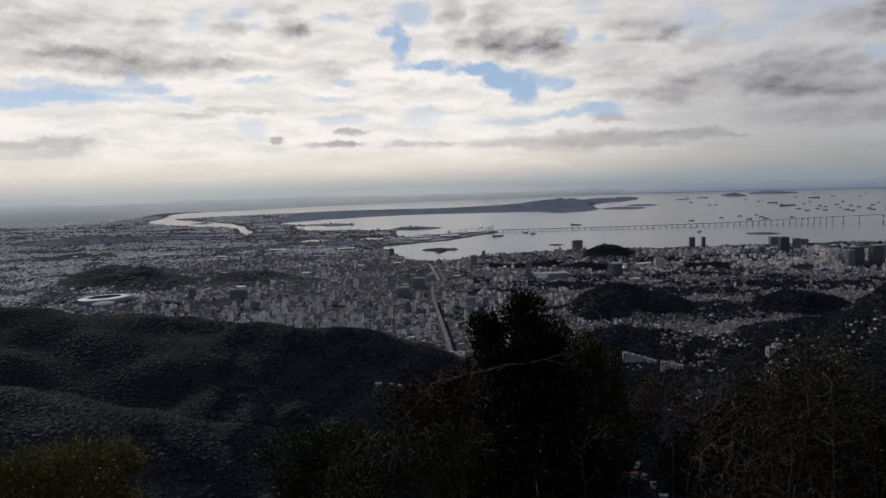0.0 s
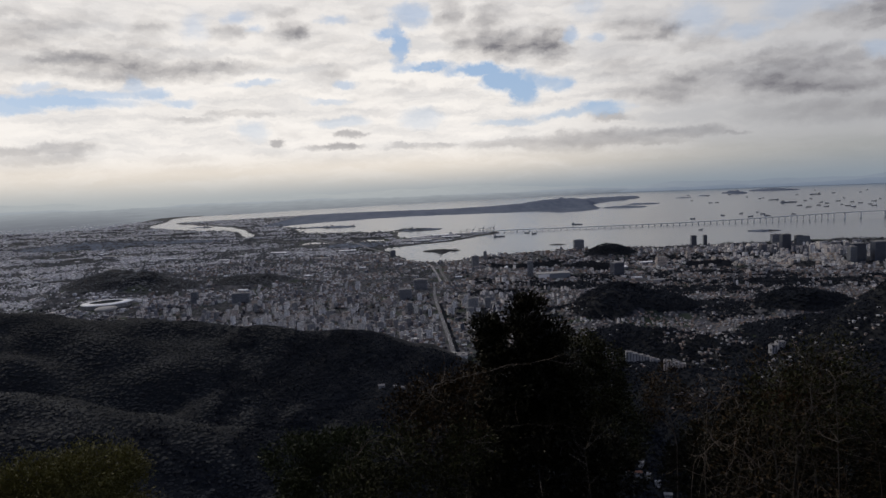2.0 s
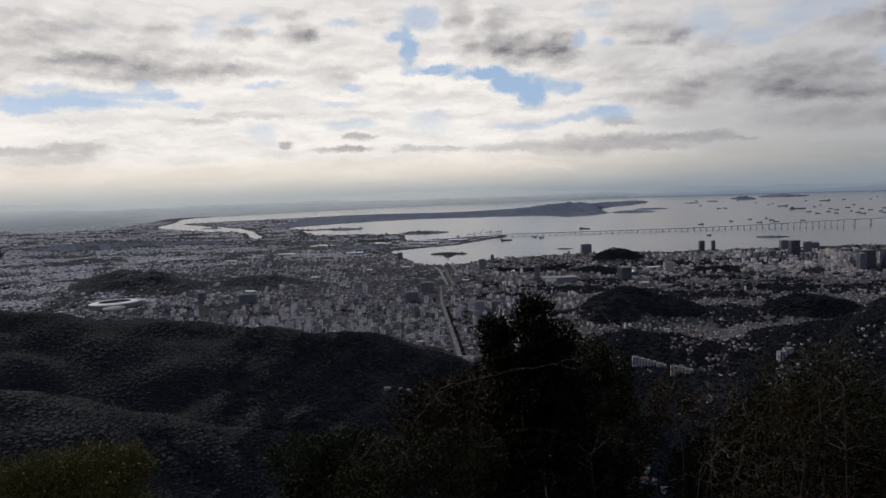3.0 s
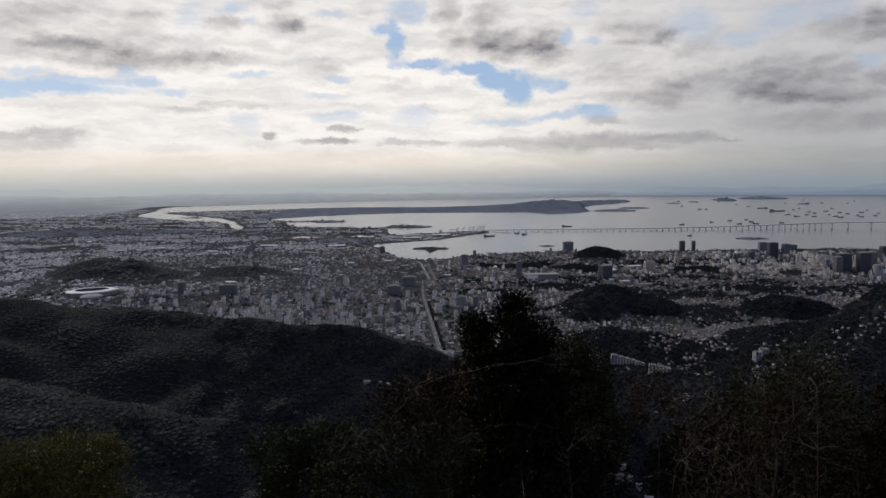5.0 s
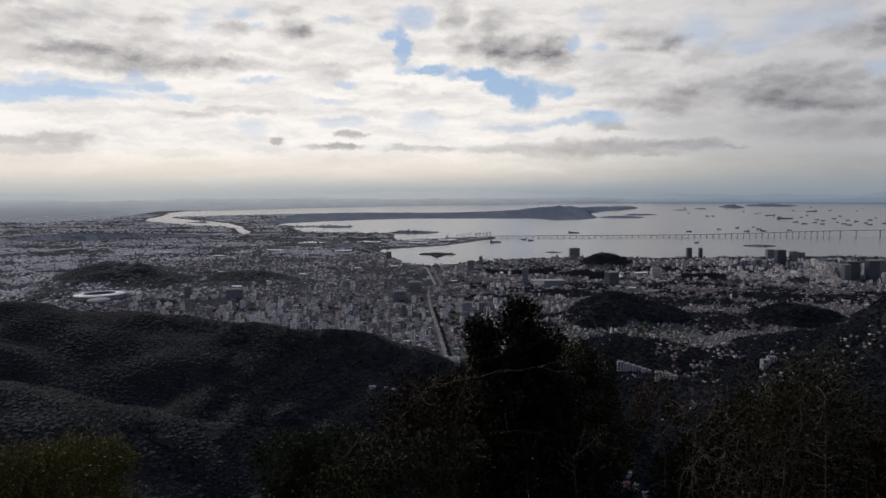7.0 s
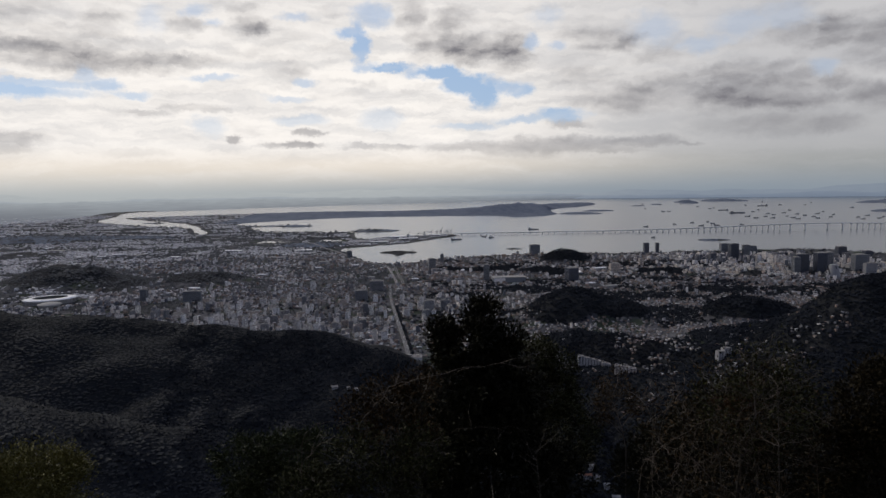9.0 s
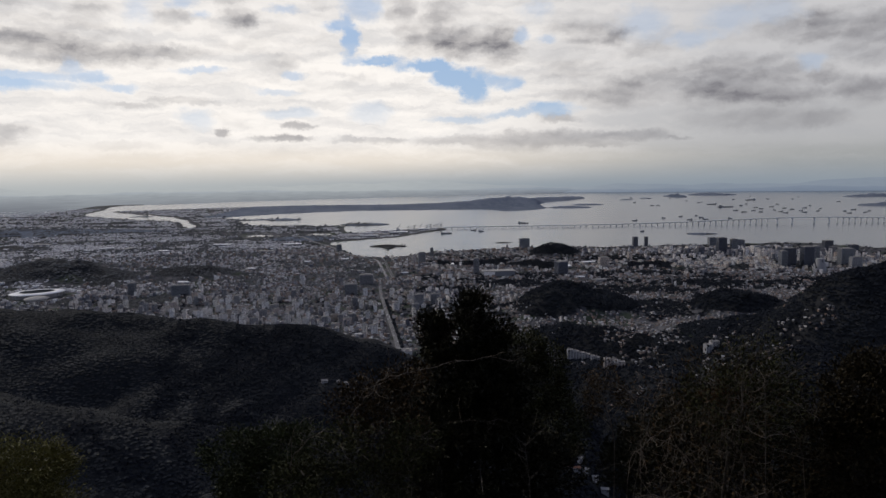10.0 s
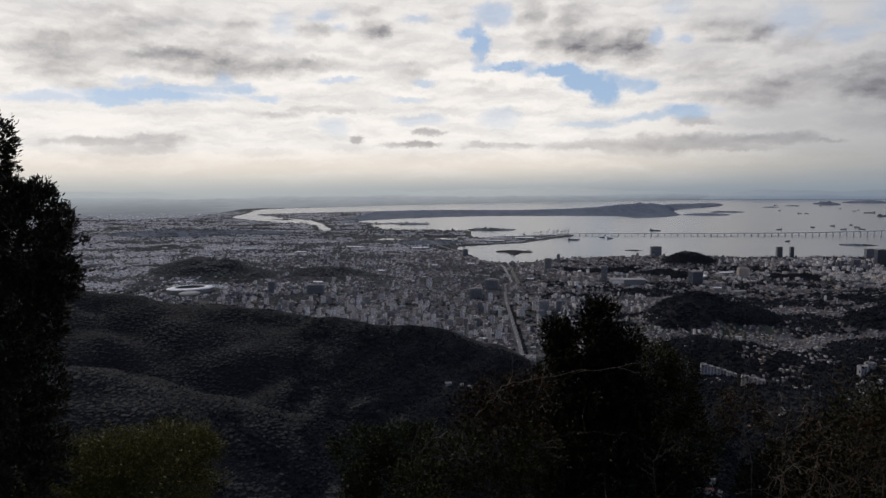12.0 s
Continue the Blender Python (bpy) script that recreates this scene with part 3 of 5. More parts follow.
M_ROADTOP = plain("worn_road_surface", (0.10, 0.10, 0.105), (0.145, 0.143, 0.142), 0.05, 0.8, 0.85)
M_ROOFWHITE = plain("white_membrane", (0.72, 0.71, 0.69), (0.82, 0.81, 0.79), 0.06, 0.6, 0.55)
M_TURF = plain("turf", (0.05, 0.09, 0.03), (0.08, 0.13, 0.045), 0.1, 1.0, 0.95)
M_HULL = plain("ship_hull", (0.14, 0.15, 0.17), (0.19, 0.185, 0.19), 0.05, 0.5, 0.6)
M_SHIPWHITE = plain("ship_white", (0.30, 0.30, 0.30), (0.42, 0.41, 0.40), 0.1, 1.0, 0.5)
M_CRANE = plain("crane_steel", (0.06, 0.08, 0.11), (0.12, 0.14, 0.17), 0.2, 2.0, 0.5)

# roads: the raised avenue through the town and the motorway to the bay (x, y along the middle)
AVENUE = [(3, 505), (1, 527), (-1, 564), (-5, 617), (-10, 681), (-16, 759), (-20, 823), (-21, 885)]
MOTORWAY = [(-13, 925), (-17, 970), (-22, 1025), (-31, 1128), (-60, 1160), (-96, 1235), (-122, 1330), (-160, 1420), (-230, 1540), (-330, 1700)]
MOTORWAY_B = [(-4, 915), (-8, 970), (-13, 1020), (-19, 1115)]


def smooth_line(pts, step=8.0):
    p = np.array(pts, float)
    for _ in range(2):
        p = np.concatenate([p[:1], np.stack([p[:-1] * 0.75 + p[1:] * 0.25, p[:-1] * 0.25 + p[1:] * 0.75], 1).reshape(-1, 2), p[-1:]])
    d = np.concatenate([[0], np.cumsum(np.hypot(*np.diff(p, axis=0).T))])
    s = np.arange(0, d[-1], step)
    return np.stack([np.interp(s, d, p[:, 0]), np.interp(s, d, p[:, 1])], 1)


def ribbon(line, offset, width, z0, z1):
    """A bar of four sides along a line in plan."""
    d = np.gradient(line, axis=0)
    d /= np.linalg.norm(d, axis=1)[:, None]
    side = np.stack([d[:, 1], -d[:, 0]], 1)
    l, r = line + side * (offset - width / 2), line + side * (offset + width / 2)
    z0, z1 = np.broadcast_to(z0, len(line)), np.broadcast_to(z1, len(line))
    v = np.stack([np.c_[l, z1], np.c_[r, z1], np.c_[r, z0], np.c_[l, z0]], 1)
    i = np.arange(len(line) * 4).reshape(-1, 4)
    f = np.stack([i[:-1], np.roll(i, -1, 1)[:-1], np.roll(i, -1, 1)[1:], i[1:]], -1).reshape(-1, 4)[:, ::-1]
    ends = np.array([[0, 1, 2, 3], list(i[-1][::-1])])
    return v.reshape(-1, 3), np.concatenate([f, ends])


def road_clear(x, y, wide=4.6):
    d = np.full(np.shape(x), 1e9)
    for line in (AVENUE, MOTORWAY, MOTORWAY_B):
        d = np.minimum(d, distance_to(x, y, line, False)[0])
    return d > wide


# ---- the town: streets of houses and flats ----
STADIUM, ARENA = (-419, 828), (-404, 796)
LANDMARKS = [(px * .985, py * .985, a + 22) for px, py, a, b in PONDS]          # x, y, clear radius, filled as the landmarks are set below


def scatter(spacing, r0, r1, a0, a1, seed):
    """Places on a slightly uneven street grid, in a sector round the lookout."""
    g = np.random.default_rng(seed)
    m = r1
    xs = np.arange(-m, m, spacing)
    X, Y = np.meshgrid(xs, np.arange(0, m, spacing))
    X, Y = X.ravel(), Y.ravel()
    turn = 0.35 * rolling(X, Y, 900)
    X, Y = X + spacing * 2 * np.sin(turn * 3), Y + spacing * 2 * np.cos(turn * 2)
    X, Y = X + g.uniform(-.35, .35, X.size) * spacing, Y + g.uniform(-.35, .35, X.size) * spacing
    r, a = np.hypot(X, Y), np.degrees(np.arctan2(X, Y))
    keep = (r > r0) & (r <= r1) & (a > a0) & (a < a1)
    return X[keep], Y[keep], turn[keep], g


def built_up(x, y):
    """How closely the land is built over, 0 to 1: dense quarters, and parks and groves between them."""
    n = rolling(x, y * 1.5, 230) + .7 * rolling(y * 1.4, x, 80) + .45 * rolling(x + y, y - x, 30)
    near = np.exp(-((x + 120) / 200) ** 2 - ((y - 640) / 110) ** 2)
    park = np.exp(-((x - 390) / 170) ** 4 - ((y - 845) / 60) ** 4)
    spit = np.exp(-((x + 360) / 230) ** 4 - ((y - 1760) / 330) ** 4)
    return np.clip(.66 + n * np.where(np.hypot(x, y) > 1000, .45, .7) + near * .5 - park * .25 - spit * .4, .05, 1)


def tallness(x, y):
    """How many of the buildings are tall: the flats below the ridge, the centre by the water."""
    t = np.where((x > 70) & (y < 900), .02, .07)
    t = np.maximum(t, 0.30 * np.exp(-((x + 130) / 190) ** 2 - ((y - 650) / 95) ** 2))
    t = np.maximum(t, 0.45 * np.exp(-((x + 330) / 130) ** 2 - ((y - 760) / 90) ** 2))
    t = np.maximum(t, 0.85 * np.exp(-((x - 630) / 190) ** 4 - ((y - 1090) / 150) ** 4))
    t = np.maximum(t, 0.35 * np.exp(-((x - 40) / 60) ** 2 - ((y - 760) / 120) ** 2))
    t = np.maximum(t, 0.45 * np.exp(-((x - 460) / 230) ** 4 - ((y - 985) / 55) ** 2))
    return t


def fill_town(name, label, spacing, r0, r1, a0, a1, seed, thin=1.0, hill=False, pale=False):
    x, y, turn, g = scatter(spacing, r0, r1, a0, a1, seed)
    z, wood, sd = land(x, y)
    slums = np.full(x.shape, hill)
    ok = (sd > (18 if pale else 5)) & road_clear(x, y) & (g.random(x.size) < thin) & ((y < 2350) | (x < -620))
    ok &= (wood > .2) & (g.random(x.size) < shanty(x, y, z)) if hill else (wood < .35)
    ok &= (np.hypot(x - STADIUM[0], y - STADIUM[1]) > 38) & (np.hypot(x - ARENA[0], y - ARENA[1]) > 17)
    for px, py, pr in LANDMARKS:
        ok &= np.hypot(x - px, y - py) > pr
    ok &= g.random(x.size) < built_up(x, y)
    x, y, z, turn, slums = x[ok], y[ok], z[ok], turn[ok], slums[ok]
    n = x.size
    tall = (g.random(n) < tallness(x, y)) & ~slums
    sx_, sy_ = spacing * g.uniform(.42, .80, n), spacing * g.uniform(.42, .80, n)
    sx_ = np.where(tall, sx_ * g.uniform(1.0, 1.9, n), sx_)
    h = np.where(tall, g.uniform(2.0, 6.6, n) * g.uniform(.7, 1.15, n), g.gamma(4.0, 0.40, n) + 0.5)
    centre = np.exp(-((x - 640) / 170) ** 2 - ((y - 1080) / 120) ** 2)
    h = h * (1 + 1.1 * centre * tall)
    big = tall & (g.random(n) < .5 * centre)
    sx_, sy_, h = np.where(big, sx_ * 1.9, sx_), np.where(big, sy_ * 1.5, sy_), np.where(big, h * 1.15, h)
    h = np.where(tall & (x > 230) & (np.abs(y - 985) < 65), h * .72, h)
    h = np.where(slums, g.uniform(0.5, 1.3, n), h * np.where(tall, 1.0, min(1.0, spacing / 4.5))) * (.42 if pale else 1.0)
    wide = (~tall) & (g.random(n) < 0.04) & ~slums
    sx_, sy_ = np.where(wide, sx_ * 2.6, sx_), np.where(wide, sy_ * 1.6, sy_)
    rot = turn + np.where(g.random(n) < .5, 0, math.pi / 2) + 0.3
    low = ~tall
    cream = tall & (x > 230) & (np.abs(y - 985) < 65) & (g.random(n) < .5)
    for pick, mat, nm in ((tall & ~cream, M_HAZED_SUBURB if pale else M_FLATS, "flats"), (cream, M_SUNLIT_CREAM, "cream_flats"), (low, M_HAZED_SUBURB if pale else M_HOUSES, "houses")):
        if pick.sum() == 0:
            continue
        shapes = [many_boxes(x[pick], y[pick], z[pick] - 0.6, sx_[pick], sy_[pick], h[pick] + 0.6, rot[pick])]
        if nm != "houses":       # lift houses and tanks on the roofs
            shapes.append(many_boxes(x[pick] + .15 * sx_[pick], y[pick], z[pick] + h[pick] - .02, sx_[pick] * .4, sy_[pick] * .35, .55, rot[pick]))
        v, f = shapes[0] if len(shapes) == 1 else (np.concatenate([s[0] for s in shapes]), np.concatenate([shapes[0][1], shapes[1][1] + len(shapes[0][0])]))
        ob = mesh_object(f"{name}_{nm}", v, f, mat)
        tagged(ob, label + (" of tall pale flats" if nm == "flats" else " of cream flats with sunlight in their colour" if nm == "cream_flats" else " of low tiled and concrete houses"), "buildings", kind="stuff")


# ---- flats that can be told apart ----
def flats(w, d, h, bays, warm=False, twin=False):
    """A block of flats: walls, window bays in columns, roof slab with a kerb, lift house and tank."""
    t = thing("apartment_building", "tall %s block of flats with dark window columns" % ("cream" if warm else "pale grey"), "building", "flats below the ridge")
    wall = M_WARM if warm else M_PALE
    body = [(0, 0, -1, w, d, h + 1)]
    if twin:
        body = [(-w * .28, 0, -1, w * .42, d, h + 1), (w * .28, 0, -1, w * .42, d, h + 1), (0, d * .1, -1, w * .2, d * .7, h + .6)]
    part("wall", box_list(body), wall, t)
    part("roof", box_list([(0, 0, h, w * 1.04, d * 1.06, .12)]), M_ROOFSLAB, t, "flat concrete roof")
    part("lift_house", box_list([(w * .12, 0, h + .12, w * .34, d * .45, .6), (w * .12, 0, h + .72, w * .38, d * .5, .08)]), M_TANK, t)
    part("water_tank", lathe([(0, h + .62), (.26, h + .6), (.28, h + .2), (.28, h + .1)], 8), M_TANK, t).location = (-w * .25, 0, 0)
    rows = [((i + .5 - bays / 2) * w / bays, q * d / 2, z, w / bays * .5, .06, .3) for q in (-1, 1) for i in range(bays) for z in np.arange(.5, h - .4, .62)]
    rows += [(q * w / 2, y, z, .06, d * .2, .3) for q in (-1, 1) for y in (-d * .2, d * .2) for z in np.arange(.5, h - .4, .62)]
    part("glazing", box_list(rows), M_WINDOW, t, kind="stuff")
    return t


def office(name, label, at, w, d, h, skin, turn=0.0, bands=True, crown=True, category="building", group="towers by the bay"):
    """An office tower: body, floor bands of glass, roof slab and plant room."""
    t = thing(name, label, category, group, (*at, max(0.0, height_at(*at)) - .3), turn)
    part("wall", box_list([(0, 0, -1, w, d, h + 1)]), skin, t)
    part("roof", box_list([(0, 0, h, w * 1.02, d * 1.02, .25)]), M_ROOFSLAB, t)
    if crown:
        part("plant_room", box_list([(w * .08, 0, h + .25, w * .5, d * .5, 1.0), (-w * .25, d * .1, h + .25, w * .16, d * .3, .6)]), M_TANK, t)
    if bands:
        for s in (-1, 1):
            part("glazing", box_list([(0, s * d / 2, z, w * .9, .08, .42) for z in np.arange(1.0, h - .6, 1.1)]), M_WINDOW, t, kind="stuff")
            part("glazing", box_list([(s * w / 2, 0, z, .08, d * .85, .42) for z in np.arange(1.0, h - .6, 1.1)]), M_WINDOW, t, kind="stuff")
    LANDMARKS.append((*at, max(w, d) * .7 + 2))
    return t


for nm, lab, at, w_, d_, h_, skin, turn_ in [
        ("office_tower", "dark glazed office slab standing on the waterfront", (240, 1278), 18.5, 9, 17, M_GREYCLAD, 5),
        ("office_tower", "dark glass tower, one of a pair by the quay", (449, 1268), 9, 8, 18, M_DARKCLAD, 0),
        ("office_tower", "slim dark glass tower, one of a pair by the quay", (470, 1268), 6, 6, 18, M_DARKCLAD, 0),
        ("tower_block", "grey twin-sided tower block beside the motorway", (40, 1084), 11, 7, 16, M_GREYCLAD, 10),
        ("tower_block", "slim grey tower block near the shore", (60, 1159), 5.5, 5, 14.5, M_GREYCLAD, 0),
        ("office_tower", "tall dark slab tower above low roofs", (111, 949), 8, 7, 22, M_GREYCLAD, -8),
        ("office_block", "dark box-shaped office block with a pale end wall", (226, 930), 14, 15, 18, M_DARKCLAD, 10),
        ("tower_block", "pale ribbed tower block, wider of two", (23, 720), 10.5, 5, 13, M_PALE, 3),
        ("tower_block", "pale ribbed tower block, narrower of two", (39, 727), 6.5, 5, 12, M_PALE, 3),
        ("tower_block", "broad grey block among flats", (-53, 804), 14.5, 8, 12, M_GREYCLAD, 0),
        ("tower_block", "grey block at the head of the bay", (-104, 1262), 9, 7, 12, M_GREYCLAD, 20),
        ("tower_block", "peach-coloured tower block in sunlight", (309, 1006), 14, 9, 13.5, M_WARM, 0),
        ("tower_block", "broad grey block beside the avenue", (-38, 871), 17, 9, 13, M_GREYCLAD, 0),
        ("tower_block", "tall grey block of flats", (-311, 828), 8, 6, 14, M_GREYCLAD, 0),
        ("tower_block", "long grey block of flats standing over the streets", (-252, 819), 21, 6, 12, M_GREYCLAD, 5),
        ("tower_block", "slim white tower block", (-120, 884), 5.5, 5, 12, M_PALE, 0),
        ("office_tower", "grey office tower with a pale top", (597, 1266), 13, 9, 15, M_GREYCLAD, 0),
        ("office_tower", "tall dark office tower with two shafts", (545, 1120), 14, 11, 29, M_DARKCLAD, 0),
        ("office_tower", "tall grey office tower", (563, 1113), 10, 9, 27, M_GREYCLAD, 0),
        ("office_tower", "very dark glass office slab", (579, 980), 20, 10, 26, M_DARKCLAD, 4),
        ("office_tower", "black glass office tower with a flat top", (606, 976), 15, 12, 28, M_DARKCLAD, 0),
        ("office_tower", "blue-grey glass office tower", (637, 1006), 11, 9, 25, M_GREYCLAD, 0),
        ("office_tower", "broad dark office tower", (734, 1125), 14.5, 10, 21, M_DARKCLAD, 0),
        ("office_tower", "broad grey concrete office tower", (668, 980), 19, 11, 24, M_GREYCLAD, 0),
        ("office_tower", "dark brown office tower near the water", (769, 1109), 12.5, 10, 15, M_DARKCLAD, 0),
        ("tower_block", "pale slab of flats on the hill's foot", (657, 940), 16, 7, 16, M_PALE, 0),
        ("tower_block", "grey block of offices at the town's edge", (700, 927), 18, 9, 15, M_GREYCLAD, 0),
        ("office_tower", "narrow dark office slab", (560, 960), 9, 9, 24, M_GREYCLAD, 0),
        ("office_tower", "grey office tower above the port", (631, 1226), 15, 9, 14, M_GREYCLAD, 0),
        ("tower_block", "slim cream tower block", (371, 1070), 6.5, 6, 12.5, M_WARM, 0)]:
    office(nm, lab, at, w_, d_, h_, skin, turn_)

# a long low depot with a pale roof, and the cone of a cathedral
depot = thing("depot", "long low depot with a pale roof and dark front", "building", at=(139, 930, .5), turn=4)
part("wall", box_list([(0, 0, -1, 44, 16, 8)]), M_GREYCLAD, depot)
part("roof", box_list([(0, 0, 7, 46, 17, .5)]), M_TANK, depot, "flat pale roof")
part("front_block", box_list([(-14, -8.5, -1, 15, 1.5, 7.5)]), M_PALE, depot)
LANDMARKS.append((139, 930, 27))
cathedral = thing("cathedral", "dark ribbed concrete cone with a flat top", "church", at=(589, 917, .4))
part("cone", lathe([(10, -1), (8.6, 5), (6.6, 12), (5.2, 18), (4.6, 18.2), (0, 18.4)], 24), M_GREYCLAD, cathedral)
for k in range(4):
    part("glazed_slit", box_list([(0, 0, 0, 1.2, .5, 17)]), M_WINDOW, cathedral).matrix_basis = pose(7.4 * math.cos(k * 1.5708 + .6), 7.4 * math.sin(k * 1.5708 + .6), 0, 0, -17 * math.cos(0), 0) @ pose(0, 0, 0)
LANDMARKS.append((589, 917, 13))

# pale blocks on the wooded slope; the long one steps down with the ground
for at, w_, d_, h_, turn_, steps, drop_, lab in [((110.5, 407), 14.0, 3.4, 5.0, -6, 4, .95, "long pale ribbed block stepping down the wooded slope"), ((119.5, 402.5), 5.2, 3.2, 3.2, -10, 2, .8, "low pale block at the end of the long one"),
                                                ((125, 383), 12.0, 3.8, 4.2, -14, 3, .7, "salmon-coloured block with a flat roof among trees"), ((184, 391), 3.6, 3.4, 5.6, 10, 1, 0, "white block of flats among trees"),
                                                ((189.5, 394), 5.0, 3.4, 4.4, 10, 1, 0, "cream block of flats among trees")]:
    b = thing("hillside_block", lab, "building", "blocks on the slope", (*at, height_at(*at)), turn_)
    sw = w_ / steps
    for k in range(steps):
        x0, top = (k + .5 - steps / 2) * sw, h_ + (steps / 2 - .5 - k) * drop_
        part("wall", box_list([(x0, 0, -3, sw, d_, top + 3)]), M_WARM if "salmon" in lab else M_DULL, b)
        part("roof", box_list([(x0, 0, top, sw * .99, d_ * 1.05, .2), (x0 - sw * .2, d_ * .2, top + .2, sw * .3, d_ * .3, .5)]), M_ROOFSLAB, b)
        part("glazing", box_list([(x0 + (i - .5) * sw / 2, -d_ / 2, z, sw / 4, .06, .35) for i in range(2) for z in np.arange(top - h_ + .4, top - .4, .65)]), M_WINDOW, b, kind="stuff")
    LANDMARKS.append((*at, 6))

# small houses in clearings of the forest below the lookout
CLEARINGS = []


def small_house(at, w, d, h, turn, roof, label):
    z0 = height_at(*at) + (.6 if at[0] > 0 else .15)
    t = thing("small_house", label, "house", "houses in the forest", (*at, z0), turn)
    part("wall", box_list([(0, 0, -3, w, d, h + 3)]), M_DULL, t)
    e = .25
    v = [(-w / 2 - e, -d / 2 - e, h), (w / 2 + e, -d / 2 - e, h), (w / 2 + e, d / 2 + e, h), (-w / 2 - e, d / 2 + e, h), (-w / 2 - e, 0, h + d * .32), (w / 2 + e, 0, h + d * .32)]
    part("roof", (np.array(v), [(0, 1, 5, 4), (2, 3, 4, 5), (0, 4, 3), (1, 2, 5), (3, 2, 1, 0)]), roof, t, "pitched roof")
    part("door", box_list([(w * .3, -d / 2 - .02, 0, w * .12, .06, h * .7)]), M_WINDOW, t)
    for k in (-.28, .02):
        part("window", box_list([(w * k, -d / 2 - .02, h * .35, w * .16, .06, h * .35)]), M_WINDOW, t)
    CLEARINGS.append(at)


for at, w_, d_, h_, turn_, roof_, lab in [((70.6, 274.6), 2.8, 1.8, 1.3, 8, M_TILE, "pinkish tiled cottage in a forest clearing"), ((74.2, 275.0), 3.4, 1.8, 1.4, -4, M_TILE, "long pinkish tiled house in a forest clearing"),
                                         ((78.4, 275.6), 2.0, 1.8, 1.5, 14, M_ROOFSLAB, "small cream house in a forest clearing"), ((76.9, 279.4), 2.2, 1.8, 1.3, -12, M_ROOFSLAB, "small grey house in a forest clearing"),
                                         ((82.2, 274.2), 2.2, 1.6, 1.2, 4, M_TANK, "low pale-roofed house in a clearing"), ((85.4, 270.8), 3.0, 1.8, 1.3, -10, M_TANK, "pale-roofed house lowest in the clearing"),
                                         ((100.5, 293.4), 1.8, 1.6, 1.3, 20, M_ROOFWHITE, "tiny house with a white roof among trees"), ((-30.2, 279), 2.4, 1.6, .6, 10, M_ROOFSLAB, "grey-roofed house on the wooded saddle"),
                                         ((-24.6, 279), 1.0, 1.0, .7, 0, M_ROOFSLAB, "tiny grey house on the wooded saddle"), ((-21.2, 280), 1.5, 1.2, .5, -12, M_ROOFSLAB, "small pale-roofed house on the wooded saddle")]:
    small_house(at, w_, d_, h_, turn_, roof_, lab)

# the station building at the avenue's near end
yard = thing("station_building", "large pale building with stepped flat roofs", "building", at=(-1, 520, .6), turn=4)
part("wall", box_list([(0, 0, -1, 13, 9, 6), (8, 3, -1, 8, 10, 5), (-8, 2, -1, 6, 8, 4.4)]), M_PALE, yard)
part("roof", box_list([(0, 0, 5, 13.3, 9.3, .2), (8, 3, 4, 8.3, 10.3, .2), (-8, 2, 3.4, 6.3, 8.3, .2)]), M_ROOFSLAB, yard)
part("plant_room", box_list([(2, 1, 5.2, 4, 3, 1.1)]), M_TANK, yard)
part("lift_house", box_list([(9, 4, 4.2, 2, 3, .8)]), M_TANK, yard)
part("glazing", box_list([(0, -4.5, z, 12, .08, .4) for z in (1, 2, 3, 4)]), M_WINDOW, yard, kind="stuff")
LANDMARKS.append((1, 521, 13))

# the flats seen one by one
kinds = [flats(4.2, 3.0, 7.4, 3), flats(5.2, 3.2, 8.4, 4), flats(3.8, 3.4, 5.6, 3, True), flats(7.4, 2.8, 7.4, 5, twin=True), flats(3.8, 3.2, 9.4, 3), flats(8.0, 3.0, 6.0, 6, True), flats(4.6, 3.6, 4.6, 4), flats(5.6, 3.0, 8.8, 4, twin=True)]
g_ = np.random.default_rng(11)
taken = []
tries = 0
while len(taken) < 190 and tries < 20000:
    tries += 1
    fx, fy = g_.uniform(-290, 75), g_.uniform(545, 800)
    if fy < 560 + max(0, -fx) * 0.25 and fx < -60:
        continue
    if g_.random() > tallness(np.array([fx]), np.array([fy]))[0] * 2.2 or not road_clear(np.array([fx]), np.array([fy]), 9.5)[0]:
        continue
    if any((fx - a) ** 2 + (fy - b) ** 2 < 60 for a, b in taken) or any((fx - a) ** 2 + (fy - b) ** 2 < (c + 3) ** 2 for a, b, c in LANDMARKS):
        continue
    taken.append((fx, fy))
fz, fw, fs_ = land([p[0] for p in taken], [p[1] for p in taken])
used = set()
for (fx, fy), z, wd in zip(taken, fz, fw):
    if wd > .4:
        continue
    k = int(g_.integers(0, len(kinds)))
    m = pose(fx, fy, z, 0, 0, g_.choice([-12, 4, 18, 78, 95]) + g_.uniform(-5, 5))
    if k in used:
        copy_thing(kinds[k], m)
    else:
        used.add(k)
        kinds[k].matrix_basis = m
LANDMARKS += [(a, b, 4.0) for a, b in taken]

# ---- sheds with pale roofs: x, y, length ----
SHEDS = [(-661, 1103, 21), (-564, 1120, 12), (-760, 1507, 24), (-710, 1450, 34), (-570, 1320, 15), (-552, 1355, 24), (-510, 1340, 32), (-424, 1292, 21), (-345, 1055, 8), (-353, 990, 19), (-275, 905, 13), (-140, 1100, 10),
         (-140, 1178, 17), (-213, 1027, 11), (-345, 1400, 34), (-233, 1262, 26), (-206, 1390, 34), (-83, 1125, 12), (-50, 980, 9), (12, 955, 9), (85, 1040, 13), (12, 885, 10), (255, 998, 16), (295, 1040, 22), (262, 866, 15), (243, 890, 13)]
